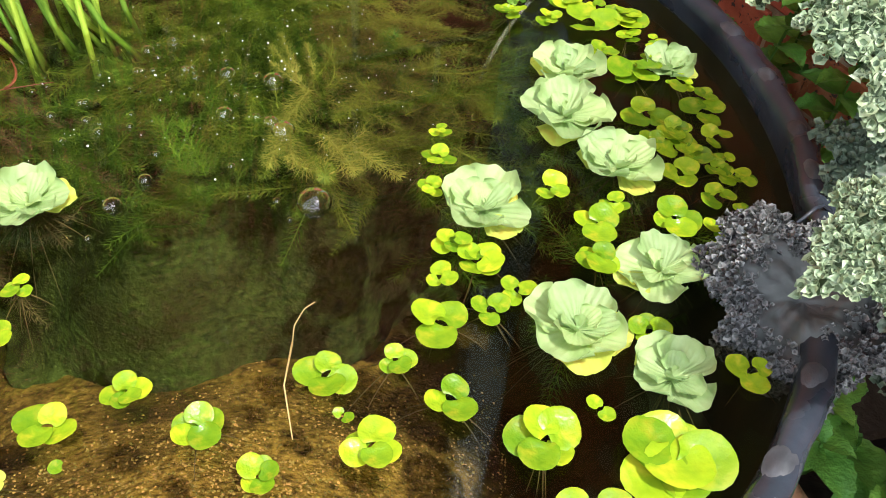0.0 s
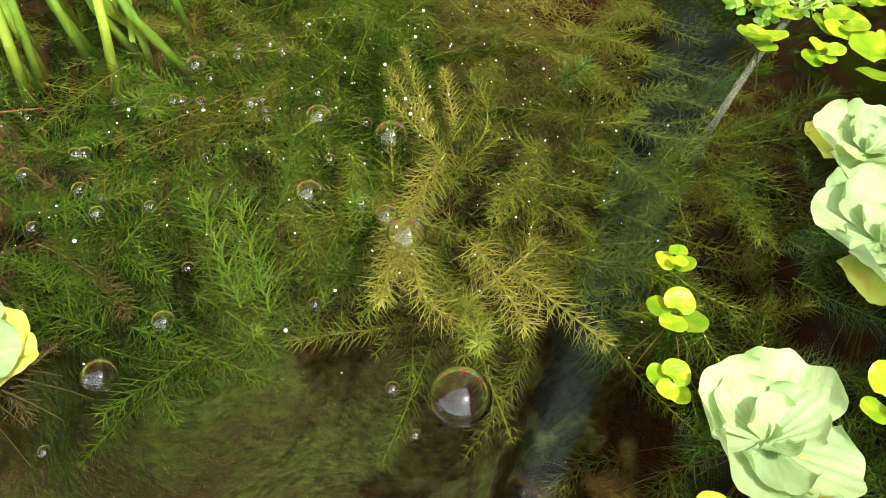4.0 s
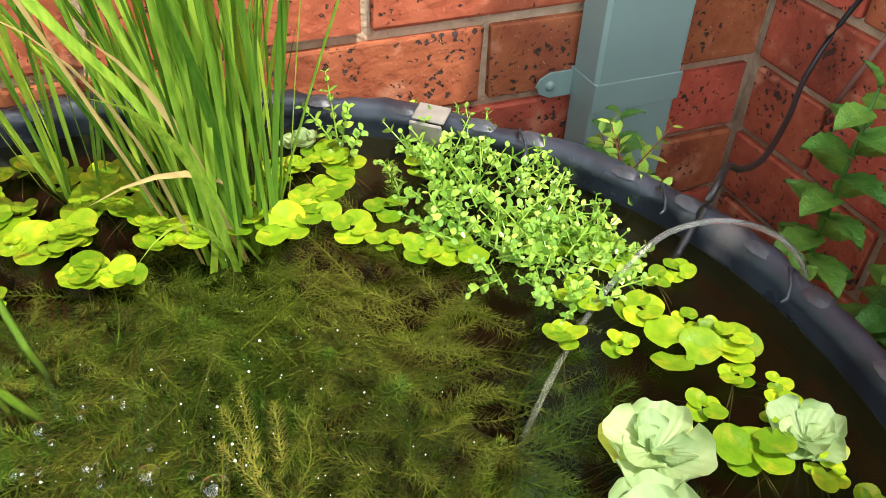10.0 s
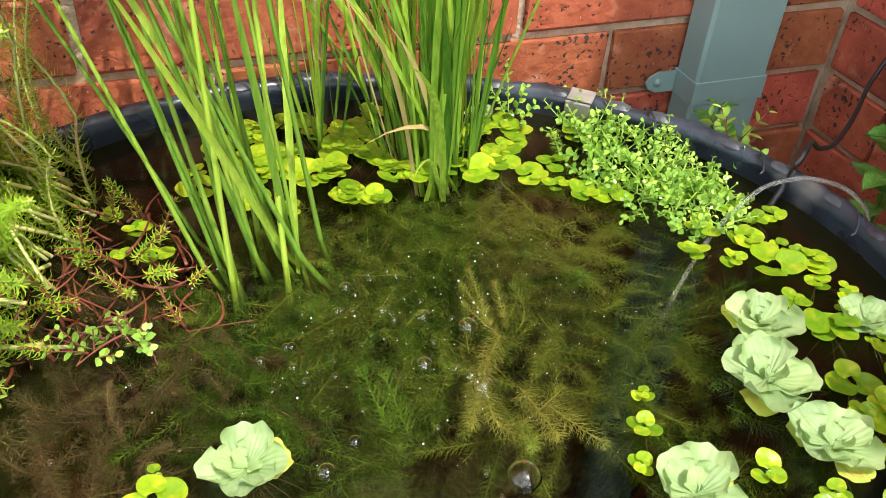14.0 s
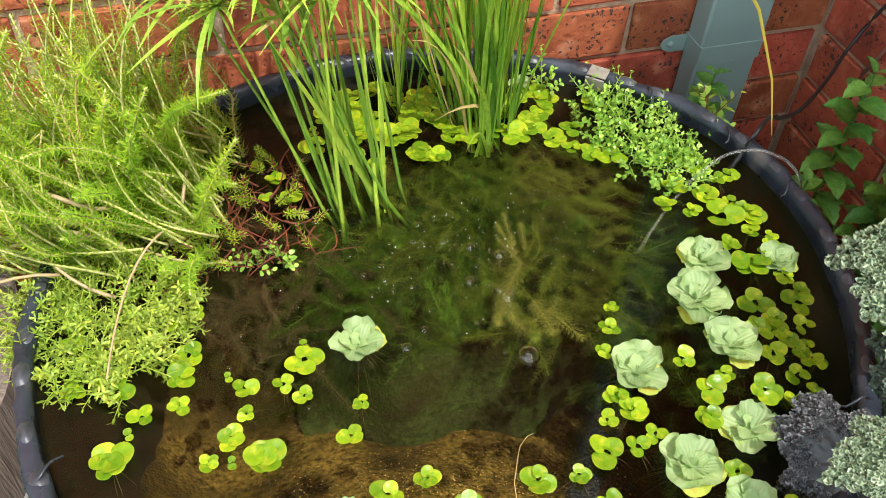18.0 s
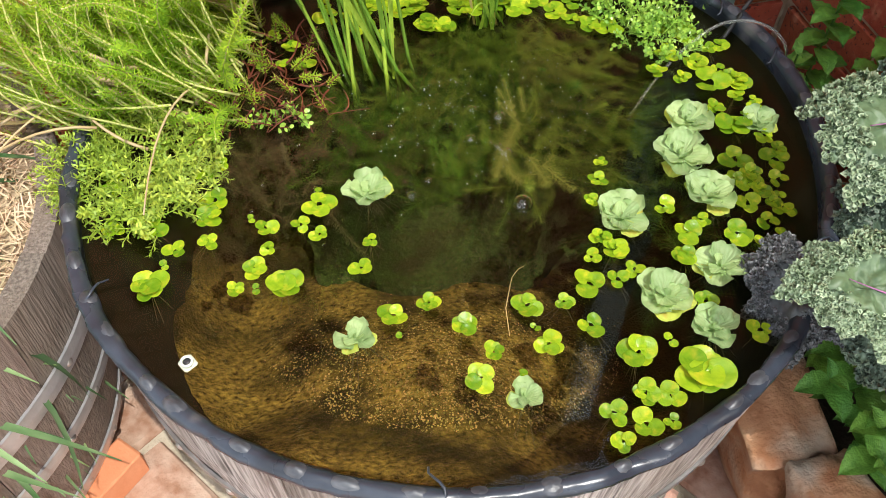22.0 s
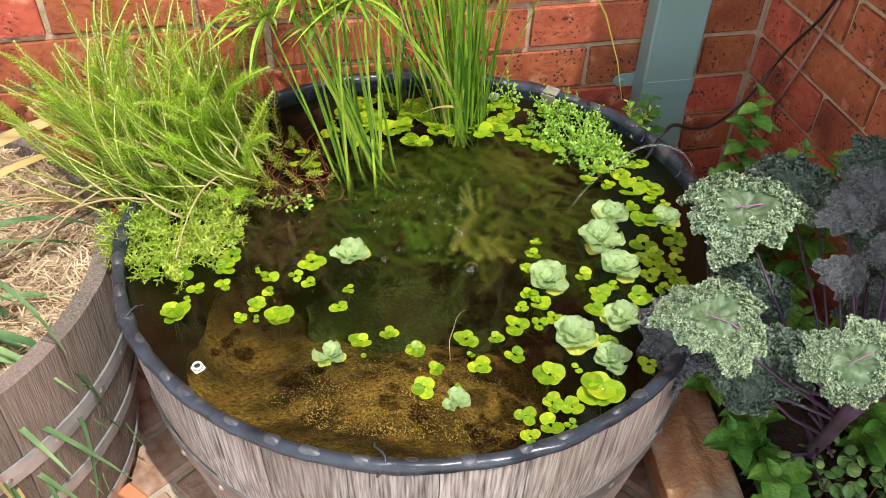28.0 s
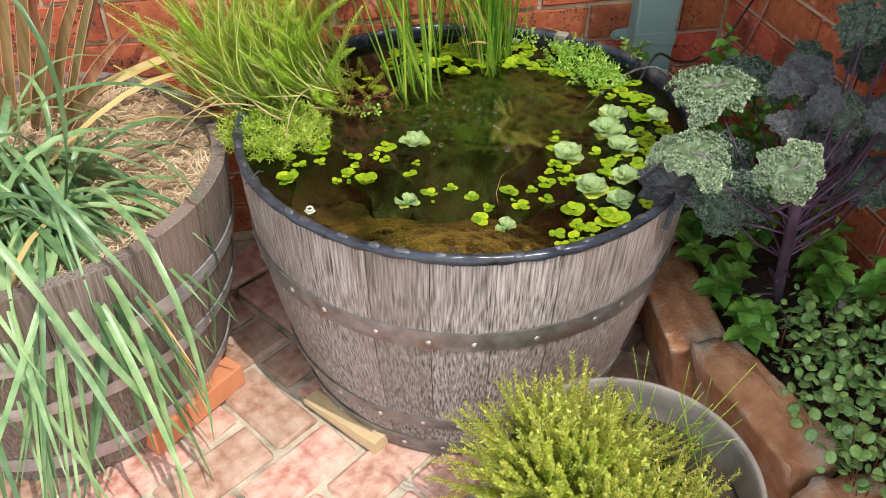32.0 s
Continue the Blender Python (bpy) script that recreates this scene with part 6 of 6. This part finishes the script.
ribbon(m, arc((0.02, 0.02, 0.02), (1, 0.1, 0.55), 0.34, 0.35, 7), [0.006, 0.01, 0.011, 0.011, 0.01, 0.008, 0.005, 0.0006], (0, -0.6, 1), 0.35)
part("leaf", m, M_DRY, flax, "faded tan bent leaf")

strap_plant = thing("strap_leaf_plant", (-1.6, -0.44, 0.47), "arching blue-green strap-leaved plant spilling over the planter", "plant")
count = 0
while count < 470:
    a = rr.uniform(-3.1, 0.6)
    out = rr.uniform(0.1, 1.0)
    base = (rr.uniform(-0.13, 0.14), rr.uniform(-0.12, 0.1), -0.01)
    pts = arc(base, (math.cos(a) * out + 0.12, math.sin(a) * out - 0.1, 0.95), rr.uniform(0.22, 0.7), rr.uniform(2.6, 6.5), 11, (rr.uniform(-2.4, 2.2), rr.uniform(-2.4, 1.6), 0))
    if max(q.x for q in pts) > 0.4:
        continue
    count += 1
    m = Mesh()
    w = rr.uniform(0.0032, 0.0074)
    ribbon(m, pts, [w * 0.7, w * 0.85, w * 0.95, w, w, w, w * 0.95, w * 0.88, w * 0.75, w * 0.6, w * 0.38, 0.0005], (math.cos(a) * 0.3, math.sin(a) * 0.3, 1), 0.3)
    part("leaf", m, M_DRY if rr.random() < 0.01 else M_STRAP, strap_plant)
teal = solo("teal_clip", block(0.022, 0.014, 0.01, 0.003, 0.0015, 5), M_TEAL, "small teal plastic clip on the mulch", "clip")
teal.matrix_basis = pose(-1.357, -0.533, 0.485, 10, 5, 30)
m = Mesh()
tube(m, [(-1.225, -0.28, 0.505), (-1.3, -0.33, 0.497), (-1.37, -0.37, 0.492), (-1.42, -0.38, 0.49)], 0.0045, 0.003, 6)
solo("dead_twig", m, M_TWIG, "dark dead twig lying on the mulch", "twig")
stalks = thing("dry_stalks", (-1.3, -0.26, 0.5), "dry tan stalks lying across the planter rim", "stalk")
for k in range(3):
    m = Mesh()
    tube(m, [(0.11, -0.01 - 0.008 * k, 0.01 + 0.004 * k), (0.05, -0.01, 0.007), (-0.03, 0.01 + 0.01 * k, 0.0), (-0.11, 0.02 * k, -0.01)], 0.0022, 0.0013, 5)
    part("stalk", m, M_DRY, stalks)

# ---------------------------------------------------------------- hoses, cable and small fittings
m = Mesh()
tube(m, smooth_path([(-0.53, -0.428, 0.475), (-0.505, -0.41, 0.51), (-0.47, -0.385, WATER - 0.002), (-0.43, -0.362, 0.546), (-0.39, -0.352, 0.562), (-0.355, -0.366, 0.572), (-0.328, -0.392, 0.565), (-0.318, -0.41, 0.53), (-0.315, -0.42, 0.4)]), 0.002, 0.002, 10)
solo("clear_hose", m, M_TUBE, "clear plastic air hose running into the water over the rim", "hose")
m = Mesh()
cab = [(-0.385, -0.352, 0.52), (-0.362, -0.342, 0.548), (-0.345, -0.336, 0.577), (-0.315, -0.312, 0.572), (-0.26, -0.275, 0.535), (-0.198, -0.237, 0.511), (-0.12, -0.18, 0.505), (-0.05, -0.125, 0.515), (-0.014, -0.125, 0.585), (-0.012, -0.19, 0.69), (-0.012, -0.221, 0.8), (-0.02, -0.235, 0.9), (-0.02, -0.25, 1.05), (-0.014, -0.29, 1.2)]
tube(m, smooth_path(cab), 0.0028, 0.0028, 8)
solo("black_cable", m, M_CABLE, "black electric cable running from the pond up the brick wall", "cable")
m = Mesh()
tube(m, [(-0.008, -0.218, 0.79), (-0.008, -0.208, 0.72), (-0.008, -0.19, 0.645), (-0.008, -0.16, 0.55), (-0.008, -0.13, 0.46)], 0.0028, 0.0028, 7)
solo("faded_wire", m, M_WIRE, "thin faded pinkish wire running down the brick wall", "wire")
clip = thing("rim_clip", (-0.478, -0.164, 0.562), "cream plastic clip gripping the liner on the rim", "clip")
ob = part("clip_top", block(0.026, 0.02, 0.003, 0.001), M_CLIP, clip, smooth=False)
ob.matrix_basis = pose(0, 0.0, 0.002, 10, 0, -42)
ob = part("clip_side", block(0.026, 0.003, 0.02, 0.001), M_CLIP, clip, smooth=False)
ob.matrix_basis = pose(-0.0085, -0.0095, -0.009, 8, 0, -42)
valve = thing("float_fitting", (-1.068, -0.668, WATER - 0.002), "small square white plastic fitting floating by the liner", "fitting")
part("plate", block(0.0145, 0.0145, 0.004, 0.002), M_PLASTIC, valve, smooth=False).matrix_basis = pose(0, 0, 0.002, 6, -4, 30)
part("ring", lathe([(0.004, 0.002), (0.006, 0.002), (0.006, 0.006), (0.004, 0.006)], 16, closed=True), M_PLASTIC, valve).matrix_basis = pose(0, 0, 0.002, 6, -4, 30)
part("hole", lathe([(0.0001, 0.0062), (0.0042, 0.0061), (0.0044, 0.004)], 14), M_CABLE, valve, "dark round hole")
m = Mesh()
tube(m, [(-0.753, -0.655, WATER + 0.001), (-0.75, -0.65, 0.545), (-0.743, -0.646, 0.551), (-0.737, -0.646, 0.554)], 0.00035, 0.00025, 4)
tube(m, [(-0.753, -0.655, WATER + 0.001), (-0.765, -0.68, WATER + 0.002), (-0.77, -0.71, WATER)], 0.0006, 0.0003, 4)
solo("dry_rootlet", m, M_DRY, "thin dry rootlet standing out of the water", "root")

# ---------------------------------------------------------------- bricks of the walls and the paving
brick_meshes = [block(LENGTH - 0.011, 0.1, COURSE - 0.011, 0.0022, 0.0013, s).data("brick", M_BRICK, False) for s in range(4)]
half_meshes = [block(LENGTH / 2 - 0.011, 0.1, COURSE - 0.011, 0.0022, 0.0013, 9 + s).data("brick", M_BRICK, False) for s in range(2)]
rest = Mesh()


def lay(parent, m, meshes, near):
    me = random.choice(meshes)
    if near:
        part("brick", me, None, parent).matrix_basis = m
    else:
        rest.add([m @ v.co for v in me.vertices], [tuple(q.vertices) for q in me.polygons])


z0 = 0.688 - 7 * COURSE
for k in range(32):
    z = z0 + k * COURSE
    if z < -0.02:
        continue
    odd = (k + 1) % 2
    x = -LENGTH / 2 if odd else -0.1125 - LENGTH / 2
    if not odd:
        lay(wall_back, pose(-0.0555, 0.05 + rnd(-0.001, 0.001), z, 0, 0, 0), half_meshes, 0.2 < z < 1.15)
    while x > -3.8:
        lay(wall_back, pose(x + rnd(-0.001, 0.001), 0.05 + rnd(-0.0012, 0.0012), z + rnd(-0.001, 0.001), rnd(-0.3, 0.3), rnd(-0.2, 0.2), rnd(-0.3, 0.3)), brick_meshes, x > -1.95 and 0.2 < z < 1.25)
        x -= LENGTH
    y = -LENGTH / 2 - (0 if not odd else 0.119)
    if odd:
        lay(wall_right, pose(0.05, -0.0655, z, 0, 0, 90), half_meshes, 0.2 < z < 1.15)
    while y > -3.1:
        if not (-1.45 < y < -0.24 and 0.93 < z < 1.95) and z < 2.45:
            lay(wall_right, pose(0.05 + rnd(-0.0012, 0.0012), y, z + rnd(-0.001, 0.001), rnd(-0.2, 0.2), rnd(-0.3, 0.3), 90 + rnd(-0.3, 0.3)), brick_meshes, y > -1.1 and 0.2 < z < 1.25)
        y -= LENGTH
fleck = Mesh()
ring = [(0.016 * (0.6 + 0.55 * random.random()) * math.cos(6.283 * i / 14), 0.013 * (0.6 + 0.55 * random.random()) * math.sin(6.283 * i / 14)) for i in range(14)]
fleck.add([(x, 0.0, z) for x, z in ring] + [(x, 0.003, z) for x, z in ring], [tuple(range(13, -1, -1))] + [(i, (i + 1) % 14, 14 + (i + 1) % 14, 14 + i) for i in range(14)])
part("paint_fleck", fleck, M_FLECK, wall_back, "pale chipped patch on a brick").location = (-0.058, -0.0022, 0.668)
part("far_bricks", rest, M_BRICK, wall_back, smooth=False)["kind"] = "stuff"

paver_meshes = [block(0.216 - 0.006 * (s % 3), 0.102 - 0.004 * (s % 2), 0.05, 0.007, 0.0034, 20 + s).data("paving_brick", M_PAVER, False) for s in range(5)]
paving = thing("paving", (0, 0, 0), "worn pink and red brick paving with sandy joints", "paving", kind="structure")
turn = pose(-1.15, -0.54, 0, 0, 0, -54.5)
far = Mesh()
U = 0.1135
for i in range(-20, 21):
    for j in range(-20, 21):
        d = (i - j) % 4
        if d == 0:
            m = turn @ pose((i + 1) * U, (j + 0.5) * U, -0.025, rnd(-0.8, 0.8), rnd(-0.7, 0.7), rnd(-2.2, 2.2))
        elif d == 3:
            m = turn @ pose((i + 0.5) * U, (j + 1) * U, -0.025, rnd(-0.8, 0.8), rnd(-0.5, 0.5), 90 + rnd(-2.2, 2.2))
        else:
            continue
        m = Matrix.Translation((rnd(-0.003, 0.003), rnd(-0.003, 0.003), rnd(-0.005, 0.001))) @ m
        p = m.translation
        if p.y > -0.06 or p.x > -0.06:
            continue
        me = random.choice(paver_meshes)
        if -1.75 < p.x < -0.2 and -1.25 < p.y < -0.2:
            part("paving_brick", me, None, paving).matrix_basis = m
        else:
            far.add([m @ v.co for v in me.vertices], [tuple(q.vertices) for q in me.polygons])
part("far_paving", far, M_PAVER, paving, smooth=False)["kind"] = "stuff"
